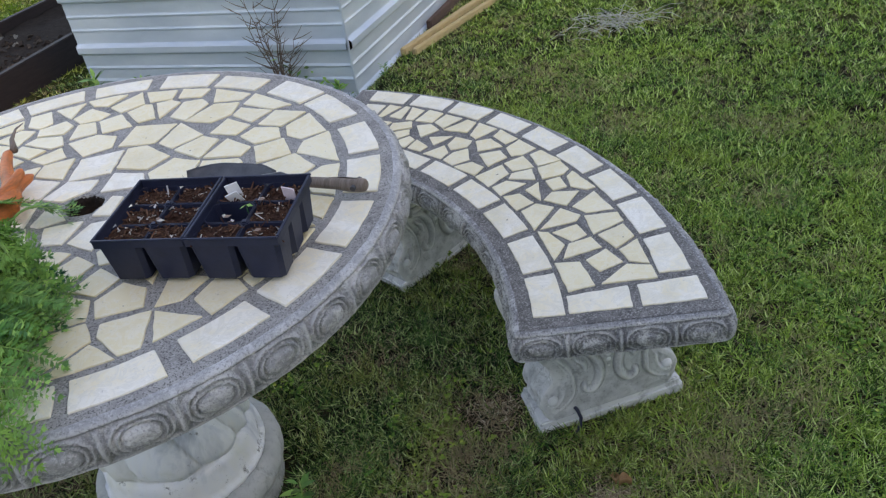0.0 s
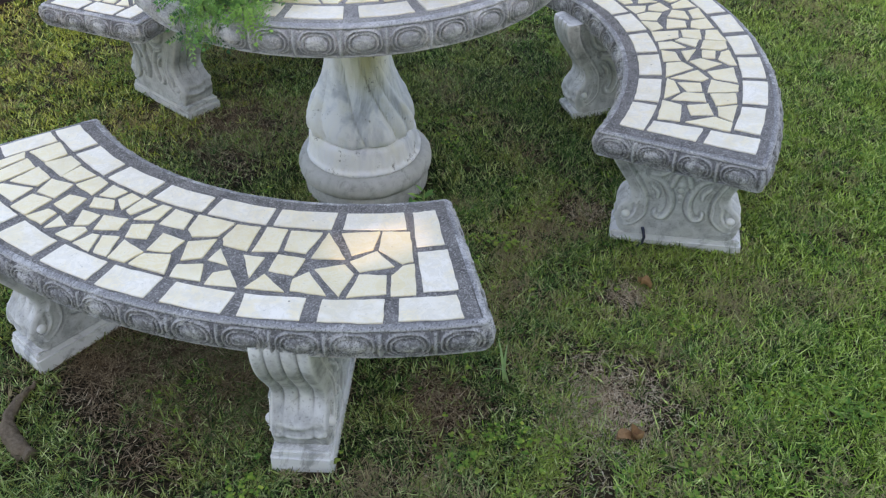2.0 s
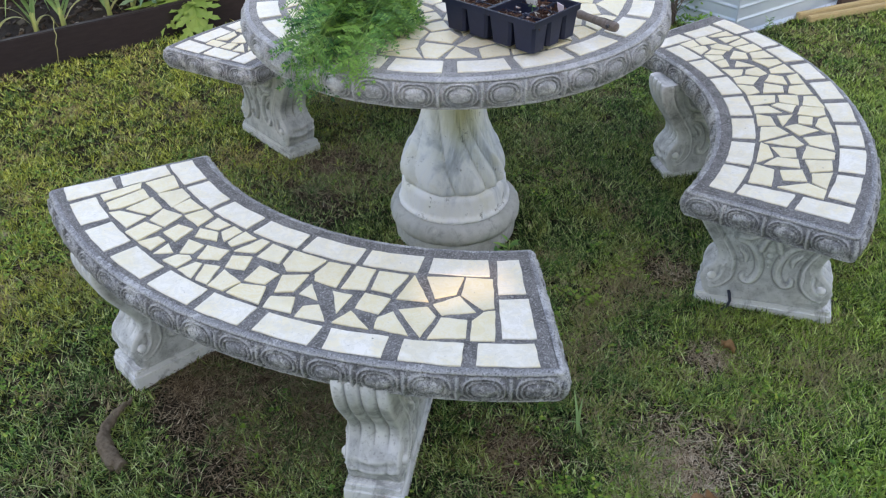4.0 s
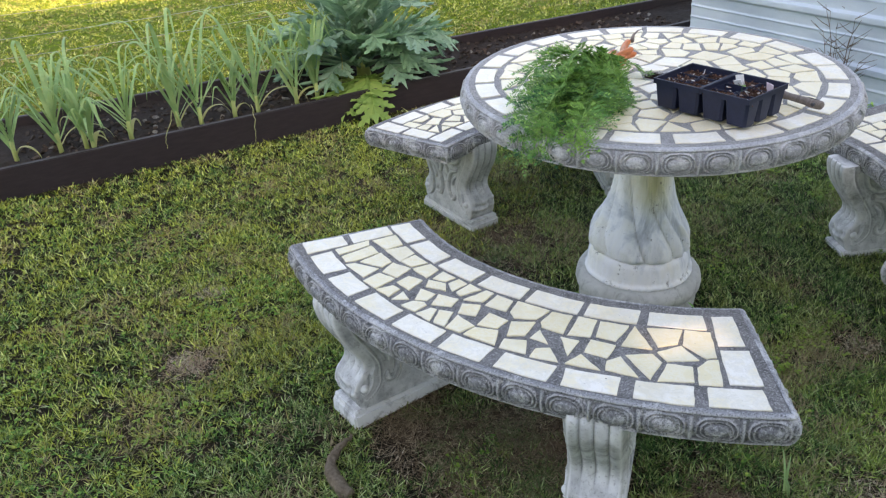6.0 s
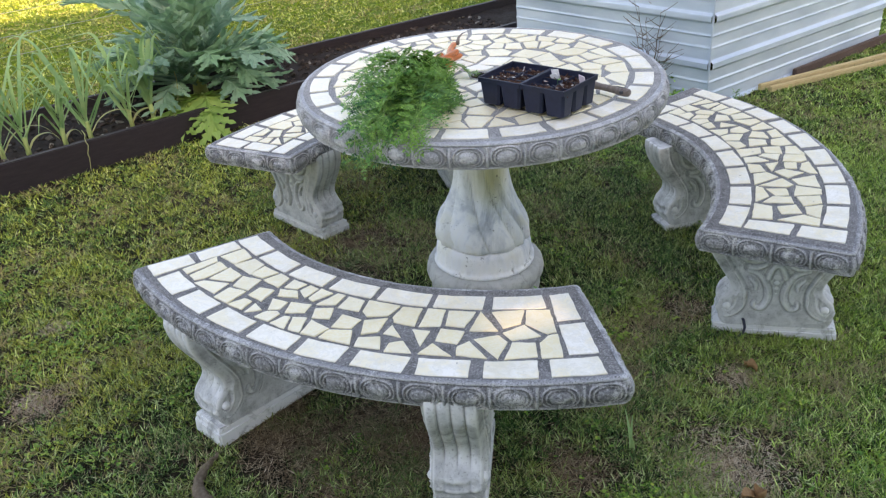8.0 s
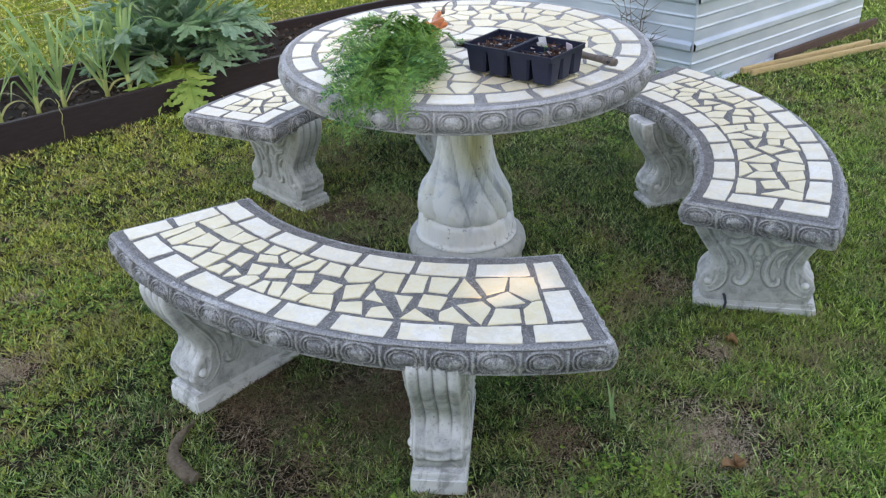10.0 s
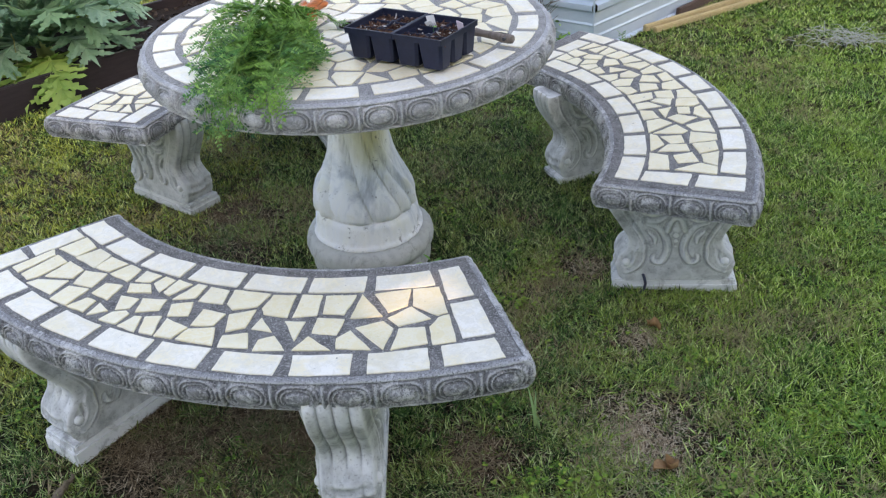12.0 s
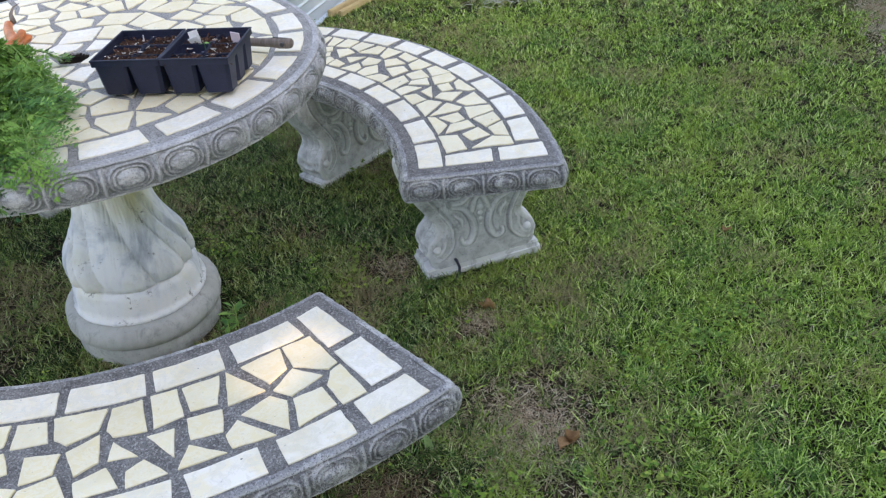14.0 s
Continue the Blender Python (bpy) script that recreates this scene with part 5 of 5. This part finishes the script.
def build_crumbs():
    """Clods, grit and bits of bark on the bed."""
    rng = random.Random(12)
    d = Vector((math.cos(BED), math.sin(BED), 0))
    nrm = Vector((-d.y, d.x, 0))
    bm = bmesh.new()
    for _ in range(1500):
        p = Vector((-2.0, 0.925, 0)) + d * rng.uniform(-1.6, 2.4) + nrm * rng.uniform(0.04, 0.72)
        r = rng.uniform(0.004, 0.012)
        box(bm, (-r * rng.uniform(0.8, 2.4), -r, -r * 0.5), (r, r * 0.8, r * 0.5), pose(p.x, p.y, 0.098 + 0.018 * noise.noise(p * 7) + 0.012 * noise.noise(p * 30), rng.uniform(-40, 40), rng.uniform(-40, 40), rng.uniform(0, 360)))
    ob = mesh_object("soil_crumb", bm, CRUMB)
    return tagged(ob, "dark clods and grit on the bed soil", "soil", kind="stuff")


CRUMB = make_leaf("clods_and_grit", [(0.0, (0.02, 0.015, 0.012)), (0.7, (0.07, 0.05, 0.04)), (1.0, (0.14, 0.105, 0.08))], (0.26, 0.24, 0.21), 0.9)
build_crumbs()

# ---- round the shed ----
def build_timber(x, y, ang, length, w, h, z, label):
    bm = bmesh.new()
    box(bm, (0, -w / 2, z), (length, w / 2, z + h), bevel=0.004)
    for v in bm.verts:
        v.co.z += 0.004 * noise.noise(v.co * 4)
    ob = mesh_object("timber_strip", bm, LUMBER)
    ob.matrix_world = pose(x, y, 0, 0, 0, ang)
    return tagged(ob, label, "timber", "timber strips on the lawn")


build_timber(0.725, 2.23, 47, 0.95, 0.030, 0.035, 0.0, "pale softwood strip lying on grass by the shed")
build_timber(0.775, 2.215, 45.5, 0.98, 0.026, 0.030, 0.0, "pale softwood strip lying on grass by the shed")


def build_foot_strip():
    d = Vector((math.cos(radians(SHED_R)), math.sin(radians(SHED_R)), 0))
    bm = bmesh.new()
    # added strip, coloured brown for the shadow line and earth at the foot
    box(bm, (0.70, -0.05, -0.02), (1.75, -0.024, 0.050), bevel=0.004)
    ob = mesh_object("base_board", bm, make_plain("shadow_line_brown", (0.07, 0.048, 0.04), (0.13, 0.085, 0.068), 14, 0.85, 0.3, stretch=(1, 6, 6)))
    ob.matrix_world = pose(SHED_K.x, SHED_K.y, 0, 0, 0, SHED_R)
    return tagged(ob, "brown strip for the shadow line and earth along the shed foot", "board")


build_foot_strip()


def build_dry_bush(x, y, seed):
    rng = random.Random(seed)
    bush = tagged(new("dry_weed"), "dry leggy weed with bare brown stems", "weed")
    bush.matrix_world = pose(x, y, 0)
    for k in range(9):
        bm = bmesh.new()
        way = rng.uniform(0, 6.28)
        out = rng.uniform(0.03, 0.17)
        h = rng.uniform(0.26, 0.52)
        pts = [Vector((math.cos(way) * out * (i / 7) ** 1.3, math.sin(way) * out * (i / 7) ** 1.3, h * i / 7)) + Vector((rng.uniform(-1, 1), rng.uniform(-1, 1), 0)) * 0.006 for i in range(8)]
        tube(bm, pts, [0.0040 * (1 - 0.8 * i / 7) for i in range(8)], 5)
        for i in range(2, 8):
            for _ in range(2):
                w2 = rng.uniform(0, 6.28)
                l = rng.uniform(0.03, 0.10)
                e = pts[i] + Vector((math.cos(w2) * l, math.sin(w2) * l, l * rng.uniform(0.3, 1)))
                tube(bm, [pts[i], pts[i].lerp(e, 0.5) + Vector((0, 0, -0.004)), e], [0.0020, 0.0016, 0.0009], 4)
        part("twig", bm, DRYSTEM, bush)
    bm = bmesh.new()
    for _ in range(110):
        m = pose(rng.gauss(0.03, 0.08), rng.gauss(0, 0.05), abs(rng.gauss(0.05, 0.05)) + 0.01, rng.uniform(-50, 50), rng.uniform(-50, 50), rng.uniform(0, 360))
        vs = [bm.verts.new(m @ Vector(q)) for q in ((0, 0, 0), (0.014, 0.007, 0), (0.034, 0, 0), (0.014, -0.007, 0))]
        bm.faces.new(vs)
    tagged(part("weed_leaves", bm, FROND, bush, "small green leaves at the foot"), kind="stuff")
    return bush


build_dry_bush(0.20, 1.93, 81)


def build_weed(x, y, h, seed, n=16):
    rng = random.Random(seed)
    w = tagged(new("broadleaf_weed"), "small green broadleaf weed in the grass", "weed", "weeds in the lawn")
    w.matrix_world = pose(x, y, 0)
    bm = bmesh.new()
    tube(bm, [(0, 0, -0.01), (0.004, 0, h)], [0.002, 0.001], 5)
    part("stem", bm, STEM, w)
    bm = bmesh.new()
    for k in range(n):
        m = pose(0, 0, h * rng.uniform(0.1, 1), 0, rng.uniform(-60, -5), rng.uniform(0, 360))
        l = rng.uniform(0.5, 1.0) * max(0.03, h * 0.6)
        vs = [bm.verts.new(m @ Vector(q)) for q in ((0, 0, 0), (l * 0.35, l * 0.18, 0), (l * 0.7, l * 0.13, -0.003), (l, 0, -0.008), (l * 0.7, -l * 0.13, -0.003), (l * 0.35, -l * 0.18, 0))]
        bm.faces.new(vs)
    tagged(part("leaves", bm, FROND, w), kind="stuff")
    return w


for k, (x, y, h) in enumerate(((-0.42, 2.24, 0.12), (-0.15, 2.10, 0.07), (0.42, 1.86, 0.09), (-0.62, 2.28, 0.14), (-0.70, 2.20, 0.10), (0.21, -0.115, 0.085), (0.19, -0.16, 0.06), (0.62, 2.02, 0.06), (0.33, 1.86, 0.10))):
    build_weed(x, y, h, 90 + k)


def build_hay():
    rng = random.Random(7)
    bm = bmesh.new()
    for _ in range(120):
        p = Vector((rng.gauss(0, 0.085), rng.gauss(0, 0.06), abs(rng.gauss(0.02, 0.016))))
        a, l = rng.uniform(0, 6.28), rng.uniform(0.04, 0.14)
        d = Vector((math.cos(a), math.sin(a), rng.uniform(-0.15, 0.25)))
        tube(bm, [p, p + d * l * 0.5 + Vector((0, 0, 0.012)), p + d * l], [0.0012, 0.0012, 0.0008], 4)
    ob = mesh_object("dry_grass_tuft", bm, make_plain("grey_dead_stalks", (0.34, 0.34, 0.29), (0.62, 0.62, 0.55), 40, 0.9, 0.1))
    ob.matrix_world = pose(1.67, 2.10, 0.005)
    return tagged(ob, "grey heap of dead grass stalks on the lawn", "grass tuft", kind="stuff")


build_hay()


def build_earth_ridge():
    bm = bmesh.new()
    pts = []
    for i in range(61):
        u = i / 60
        a = Vector((-0.412, -1.000, 0.004)).lerp(Vector((-0.276, -1.170, 0.004)), u)
        pts.append(a + Vector((-0.040, -0.032, 0)) * math.sin(math.pi * u) + Vector((0, 0, 0.004)))
    tube(bm, pts, [0.006 + 0.012 * min(1, i / 40) * (1 if i < 57 else 0.7) for i in range(61)], 18)
    for v in bm.verts:
        v.co += 0.006 * Vector((noise.noise(v.co * 60), noise.noise(v.co * 60 + Vector((9, 0, 0))), noise.noise(v.co * 60 + Vector((0, 9, 0)))))
    ob = mesh_object("earth_ridge", bm, make_plain("dry_brown_earth", (0.10, 0.075, 0.05), (0.26, 0.205, 0.15), 120, 0.95, 1.0, 0.1), True)
    return tagged(ob, "short curved ridge of dry brown earth beside the bench foot", "earth")


build_earth_ridge()


def build_tall_blade(x, y, seed):
    """A few long pale blades that the mower missed."""
    rng = random.Random(seed)
    tuft = tagged(new("tall_grass_tuft"), "few long pale grass blades standing above the lawn", "grass tuft")
    tuft.matrix_world = pose(x, y, 0)
    for k in range(4):
        bm = bmesh.new()
        strap_leaf(bm, (rng.uniform(-0.008, 0.008), rng.uniform(-0.008, 0.008), -0.005), rng.uniform(0, 6.28), rng.uniform(0.07, 0.13), 0.0032, rng.uniform(1.1, 1.5), rng.uniform(0.3, 1.2), 0.3)
        part("blade", bm, LEEK, tuft, smooth=True)
    return tuft


build_tall_blade(0.610, -0.655, 3)


def build_fallen_leaf(x, y, turn, size, curl):
    bm = bmesh.new()
    rows = []
    for i in range(9):
        u = i / 8
        w = size * 0.32 * math.sin(math.pi * (0.04 + 0.94 * u)) ** 0.8
        rows.append([bm.verts.new((size * (u - 0.5), w * v, 0.012 + curl * (v * v) * 0.012 + 0.010 * math.sin(u * 4 + turn))) for v in (-1, -0.4, 0.4, 1)])
    for r0, r1 in zip(rows, rows[1:]):
        for k in range(3):
            bm.faces.new((r0[k], r0[k + 1], r1[k + 1], r1[k]))
    ob = mesh_object("fallen_leaf", bm, DEAD_LEAF, True)
    mod = ob.modifiers.new("thickness", "SOLIDIFY")
    mod.thickness = 0.0008
    ob.matrix_world = pose(x, y, 0, 0, 0, turn * 57)
    return tagged(ob, "curled dry brown leaf lying in the grass", "leaf", "fallen leaves on the lawn")


DEAD_LEAF = make_plain("dry_brown_leaf", (0.20, 0.105, 0.05), (0.42, 0.25, 0.12), 50, 0.7, 0.4, 0.2)
for k, (x, y, size) in enumerate(((0.894, -0.728, 0.050), (0.912, -0.716, 0.032), (0.847, -0.225, 0.036), (0.862, -0.243, 0.028), (1.62, -0.10, 0.030))):
    build_fallen_leaf(x, y, 0.7 + 1.9 * k, size, 1 + k % 2)


def build_dry_stalk(points, seed):
    """A withered stalk that trails from the bed over its board."""
    rng = random.Random(seed)
    bm = bmesh.new()
    pts = []
    for i in range(len(points) - 1):
        a, b = Vector(points[i]), Vector(points[i + 1])
        pts += [a.lerp(b, j / 4) + Vector((rng.uniform(-1, 1), rng.uniform(-1, 1), rng.uniform(-0.5, 0.5))) * 0.004 for j in range(4)]
    pts.append(Vector(points[-1]))
    tube(bm, pts, [0.0026 - 0.0016 * i / len(pts) for i in range(len(pts))], 6)
    ob = mesh_object("dry_stalk", bm, WILTED, True)
    return tagged(ob, "withered tan stalk trailing from the bed over the board", "dry stalk", "dry stalks at the bed edge")


build_dry_stalk(((-2.60, 0.30, 0.10), (-2.56, 0.24, 0.22), (-2.49, 0.16, 0.18), (-2.41, 0.06, 0.162), (-2.375, 0.03, 0.12)), 1)
build_dry_stalk(((-2.34, 0.58, 0.10), (-2.27, 0.50, 0.20), (-2.17, 0.42, 0.162), (-2.125, 0.36, 0.11), (-2.11, 0.345, 0.07)), 2)
build_dry_stalk(((-2.28, 1.24, 0.12), (-2.20, 1.14, 0.30), (-2.12, 1.06, 0.27), (-2.08, 0.96, 0.15), (-2.10, 0.90, 0.11)), 3)


def build_cable():
    bm = bmesh.new()
    pts = [(0.800, 0.000, 0.052), (0.812, -0.030, 0.052), (0.822, -0.052, 0.046), (0.828, -0.058, 0.026), (0.824, -0.066, 0.010), (0.812, -0.078, 0.002)]
    tube(bm, pts, [0.0042] * 6, 8)
    ob = mesh_object("cable", bm, PLASTIC, True)
    return tagged(ob, "short black cable bent over the bench foot", "cable")


build_cable()


def build_fence():
    fence = tagged(new("wire_fence"), "thin wire fence behind the planting bed", "fence")
    fence.matrix_world = pose(-2.5 - 0.42, 1.5 + 0.27, 0, 0, 0, 57.5)
    wire = make_plain("galvanised_wire", (0.35, 0.36, 0.36), (0.5, 0.5, 0.5), 30, 0.5, 0.1, 0.5, 0.6)
    for z in (0.36, 0.47, 0.60):
        bm = bmesh.new()
        tube(bm, [(-6 + 10 * k / 20, 0, z - 0.01 * math.sin(k * 0.8)) for k in range(21)], [0.0013] * 21, 5)
        part("wire", bm, wire, fence)
    for x in (-6, -3.3, 3.9):
        bm = bmesh.new()
        tube(bm, [(x, 0.02, -0.05), (x, 0.02, 0.8)], [0.02, 0.018], 8)
        part("post", bm, DRYSTEM, fence)
    return fence


build_fence()


# ---- edging of another bed at the lawn's far side ----
def build_edging_board():
    bm = bmesh.new()
    box(bm, (-1.2, -0.035, -0.03), (1.8, 0.0, 0.15), bevel=0.004)
    for v in bm.verts:
        v.co.y += 0.004 * noise.noise((v.co.x * 3, 0, v.co.z * 8))
    ob = mesh_object("edging_board", bm, TIMBER)
    ob.matrix_world = pose(3.32, 1.235, 0, 0, 0, 60)
    return tagged(ob, "dark brown edging board standing along bare soil", "board")


build_edging_board()


# ---- lawn grass ----
def patchy(x, y, size, seed):
    """A smooth random field with humps of about the given size and unit spread."""
    rs = np.random.RandomState(seed)
    out = np.zeros(len(x))
    for _ in range(28):
        a, k = rs.uniform(0, 2 * np.pi), rs.uniform(0.4, 1.4) * np.pi / size
        out += np.cos(k * (x * math.cos(a) + y * math.sin(a)) + rs.uniform(0, 2 * np.pi))
    return out / math.sqrt(14)


def lawn_points(rs, near, mid, far, bare=0.95):
    """Scattered places on the lawn, thicker near the table, thin where the soil is worn bare."""
    # density falls off smoothly with distance from the table
    p = np.vstack([rs.normal(0, 1.25, (near, 2)), rs.normal(0, 2.4, (mid, 2)), rs.uniform((-10, -2.1), (5, 7), (far, 2))]) + np.array([0.45, -0.1])
    p = p[(p[:, 1] > -2.1) & (p[:, 0] < 4.6) & (p[:, 1] < 7) & (p[:, 0] > -9.5)]
    x, y = p[:, 0], p[:, 1]
    keep = np.hypot(x, y) > 0.185
    d = np.array([math.cos(BED), math.sin(BED)])
    across = -(x + 2.0) * d[1] + (y - 0.925) * d[0]
    # thinner along the foot of the boards
    keep &= (across < -0.01 - 0.10 * rs.uniform(0, 1, len(x)) ** 2) | (across > 0.95)
    l, r = radians(SHED_L), radians(SHED_R)
    m = np.linalg.inv(np.array([[math.cos(l), math.cos(r)], [math.sin(l), math.sin(r)]]))
    q = (p - np.array([SHED_K.x, SHED_K.y])) @ m.T
    keep &= ~((q[:, 0] > -0.01) & (q[:, 0] < 1.29) & (q[:, 1] > -0.01) & (q[:, 1] < 1.62))
    thin = patchy(x, y, 0.16, 1)
    for cx, cy, rad in WORN:
        f = np.clip(1.2 - np.hypot(x - cx, y - cy) / (1.35 * rad) + 0.45 * thin, 0, 0.92 * bare) * (np.hypot(x - cx, y - cy) < 2.4 * rad)
        keep &= rs.uniform(0, 1, len(x)) > f
    if bare > 0.5:
        keep &= rs.uniform(0, 1, len(x)) < np.clip(0.82 + 0.09 * thin + 0.14 * patchy(x, y, 0.05, 2) + 0.08 * patchy(x, y, 0.6, 3), 0.2, 1)
    for cx, cy, way in ((-0.416, -0.788, -110.8), (0.232, -0.848, -74.0), (0.902, 0.023, 6.0), (0.606, 0.690, 36.6), (-0.872, 0.258, 158.0), (-0.448, 0.812, 126.6)):
        a = radians(way)
        u, v = (x - cx) * math.cos(a) + (y - cy) * math.sin(a), -(x - cx) * math.sin(a) + (y - cy) * math.cos(a)
        keep &= ~((np.abs(u) < 0.176) & (np.abs(v) < 0.064))
    return p[keep]


def straw_points(rs):
    """Dead threads: thin everywhere, thick on the worn places and in drier patches."""
    p = lawn_points(rs, 120000, 50000, 0, 0.05)
    s = patchy(p[:, 0], p[:, 1], 0.45, 7) + 0.7 * patchy(p[:, 0], p[:, 1], 0.1, 8)
    p = p[(rs.uniform(0, 1, len(p)) < np.clip(0.5 + 0.3 * s, 0.1, 1)) & ~beyond_bed(p)]
    more = [rs.normal(0, rad * 0.62, (int(90000 * rad * rad / 0.06) // 10, 2)) + np.array([cx, cy]) for cx, cy, rad in WORN[:7]]
    more = np.vstack(more)
    return np.vstack([p, more[np.hypot(more[:, 0], more[:, 1]) > 0.2]])


def beyond_bed(p):
    return -(p[:, 0] + 2.0) * math.sin(BED) + (p[:, 1] - 0.925) * math.cos(BED) > 0.5


def blades(name, rs, p, height, width, lean, material, label, tuft=1, spread=0.004):
    """Pointed blades; tuft of them grow from about one place and fan outwards."""
    p = np.repeat(p, tuft, 0)
    n = len(p)
    b = rs.uniform(0, 2 * np.pi, n)
    out = rs.uniform(0, spread, n) if tuft > 1 else np.zeros(n)
    p = p + np.c_[np.cos(b) * out, np.sin(b) * out]
    h = rs.uniform(height[0], height[1], n) * np.where(rs.uniform(0, 1, n) < 0.05, 1.6, 1.0)
    w = rs.uniform(width[0], width[1], n)
    w *= np.clip(np.hypot(p[:, 0] - 0.6, p[:, 1] + 0.8) / 2.2, 1, 1.8)
    far = rs.uniform(lean[0], lean[1], n) * h
    a = b + rs.uniform(-0.5, 0.5, n) + np.pi / 2
    sx, sy = np.cos(a) * w, np.sin(a) * w
    lx, ly = np.cos(b) * far, np.sin(b) * far
    tip = np.c_[p[:, 0] + lx, p[:, 1] + ly, h * rs.uniform(0.55, 1.0, n)]
    low = np.full(n, -0.002)
    v = np.stack([np.c_[p[:, 0] - sx, p[:, 1] - sy, low], np.c_[p[:, 0] + sx, p[:, 1] + sy, low], tip], 1)
    return tagged(arrays_object(name, v.reshape(-1, 3), np.arange(3 * n).reshape(n, 3), material), label, "grass", kind="stuff")


def clover(rs, p):
    """Three round leaflets on each place."""
    n = len(p)
    size = rs.uniform(0.0022, 0.0046, n)
    h = rs.uniform(0.010, 0.026, n)
    turn = rs.uniform(0, 2 * np.pi, n)
    out = []
    for k in range(3):
        a = turn + k * 2.094
        c = np.c_[p[:, 0] + np.cos(a) * size * 0.9, p[:, 1] + np.sin(a) * size * 0.9, h + rs.uniform(-0.002, 0.003, n)]
        v = np.empty((n, 6, 3))
        tilt = rs.uniform(-0.5, 0.5, n)
        for j in range(6):
            t = a + j * np.pi / 3
            v[:, j] = c + np.c_[np.cos(t) * size, np.sin(t) * size, tilt * size * math.cos(j * np.pi / 3)]
        out.append(v)
    v = np.concatenate(out)
    f = np.arange(len(v) * 6).reshape(-1, 6)
    return tagged(arrays_object("clover", v.reshape(-1, 3), f, CLOVER), "bright green clover patches in the lawn", "clover", kind="stuff")


def build_lawn():
    rs = np.random.RandomState(5)
    mid, far = lawn_points(rs, 0, 125000, 0), lawn_points(rs, 0, 0, 105000)
    near = lawn_points(rs, 104000, 0, 0)
    # brighter blades away from the table; the darker GRASS carries its shade in colour
    bright_mask = [rs.uniform(0, 1, len(q)) < np.clip((q[:, 0] - 0.55) / 0.9, 0, 0.92) + np.clip((-q[:, 0] - 0.5) / 0.9, 0, 0.72) for q in (near, mid, far)]
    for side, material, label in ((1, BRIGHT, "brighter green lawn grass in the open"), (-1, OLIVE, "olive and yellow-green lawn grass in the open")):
        n, m, f = (q[pick & (q[:, 0] * side > 0)] for q, pick in zip((near, mid, far), bright_mask))
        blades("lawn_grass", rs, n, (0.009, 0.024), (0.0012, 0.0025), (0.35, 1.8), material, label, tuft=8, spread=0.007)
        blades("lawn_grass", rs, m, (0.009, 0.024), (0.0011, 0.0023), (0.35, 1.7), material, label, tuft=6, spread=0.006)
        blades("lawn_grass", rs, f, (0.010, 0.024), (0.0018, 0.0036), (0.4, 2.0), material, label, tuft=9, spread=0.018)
    near, mid, far = near[~bright_mask[0]], mid[~bright_mask[1]], far[~bright_mask[2]]
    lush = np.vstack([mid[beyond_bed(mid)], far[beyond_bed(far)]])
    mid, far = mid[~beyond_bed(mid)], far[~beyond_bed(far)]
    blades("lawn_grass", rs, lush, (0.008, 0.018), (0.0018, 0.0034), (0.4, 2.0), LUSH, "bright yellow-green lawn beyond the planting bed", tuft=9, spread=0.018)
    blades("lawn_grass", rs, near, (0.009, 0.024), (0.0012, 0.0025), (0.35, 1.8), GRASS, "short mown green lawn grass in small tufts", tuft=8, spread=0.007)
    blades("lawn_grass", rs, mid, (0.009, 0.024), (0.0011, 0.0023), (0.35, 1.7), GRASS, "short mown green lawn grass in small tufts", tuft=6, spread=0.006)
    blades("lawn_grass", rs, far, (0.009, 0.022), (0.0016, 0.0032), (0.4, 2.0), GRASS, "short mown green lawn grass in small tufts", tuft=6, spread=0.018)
    back = np.vstack([rs.uniform((-10, -9), (9, 7), (42000, 2)), rs.uniform((-3.5, -3.4), (3.5, -2.0), (26000, 2))])
    back = back[((back[:, 1] < -2.0) | (back[:, 0] > 4.5)) & (0.656 * back[:, 0] - 0.755 * back[:, 1] < 4.7)]
    blades("lawn_grass", rs, back, (0.012, 0.034), (0.003, 0.005), (0.4, 2.2), GRASS, "short mown lawn grass near the unseen wall", tuft=6, spread=0.03)
    blades("dead_grass", rs, straw_points(rs), (0.004, 0.014), (0.0010, 0.0020), (1.2, 4.0), STRAW, "dead straw-coloured grass threads in the lawn")
    worn = np.vstack([rs.normal(0, rad * 0.6, (int(230000 * rad * rad), 2)) + np.array([cx, cy]) for cx, cy, rad in WORN[7:]])
    blades("dead_grass", rs, np.vstack([worn[np.hypot(worn[:, 0], worn[:, 1]) > 0.22], lawn_points(rs, 26000, 8000, 0, 0.0)]), (0.003, 0.011), (0.0012, 0.0021), (1.5, 4.0), PALE_STRAW, "pale loose straw stems lying on the lawn")
    p = lawn_points(rs, 60000, 40000, 8000)
    s = np.array([noise.noise((x * 3, y * 3, 4.0)) + 0.9 * noise.noise((x * 13, y * 13, 9.0)) for x, y in p]) + rs.normal(0, 0.25, len(p))
    s += 0.45 * np.clip((-p[:, 0] - 0.4) / 0.7, 0, 1) * np.clip((0.4 - p[:, 1]) / 0.6, 0, 1)
    clover(rs, p[s > np.where(np.hypot(p[:, 0], p[:, 1]) < 1.0, 0.72, 0.45)])


build_lawn()
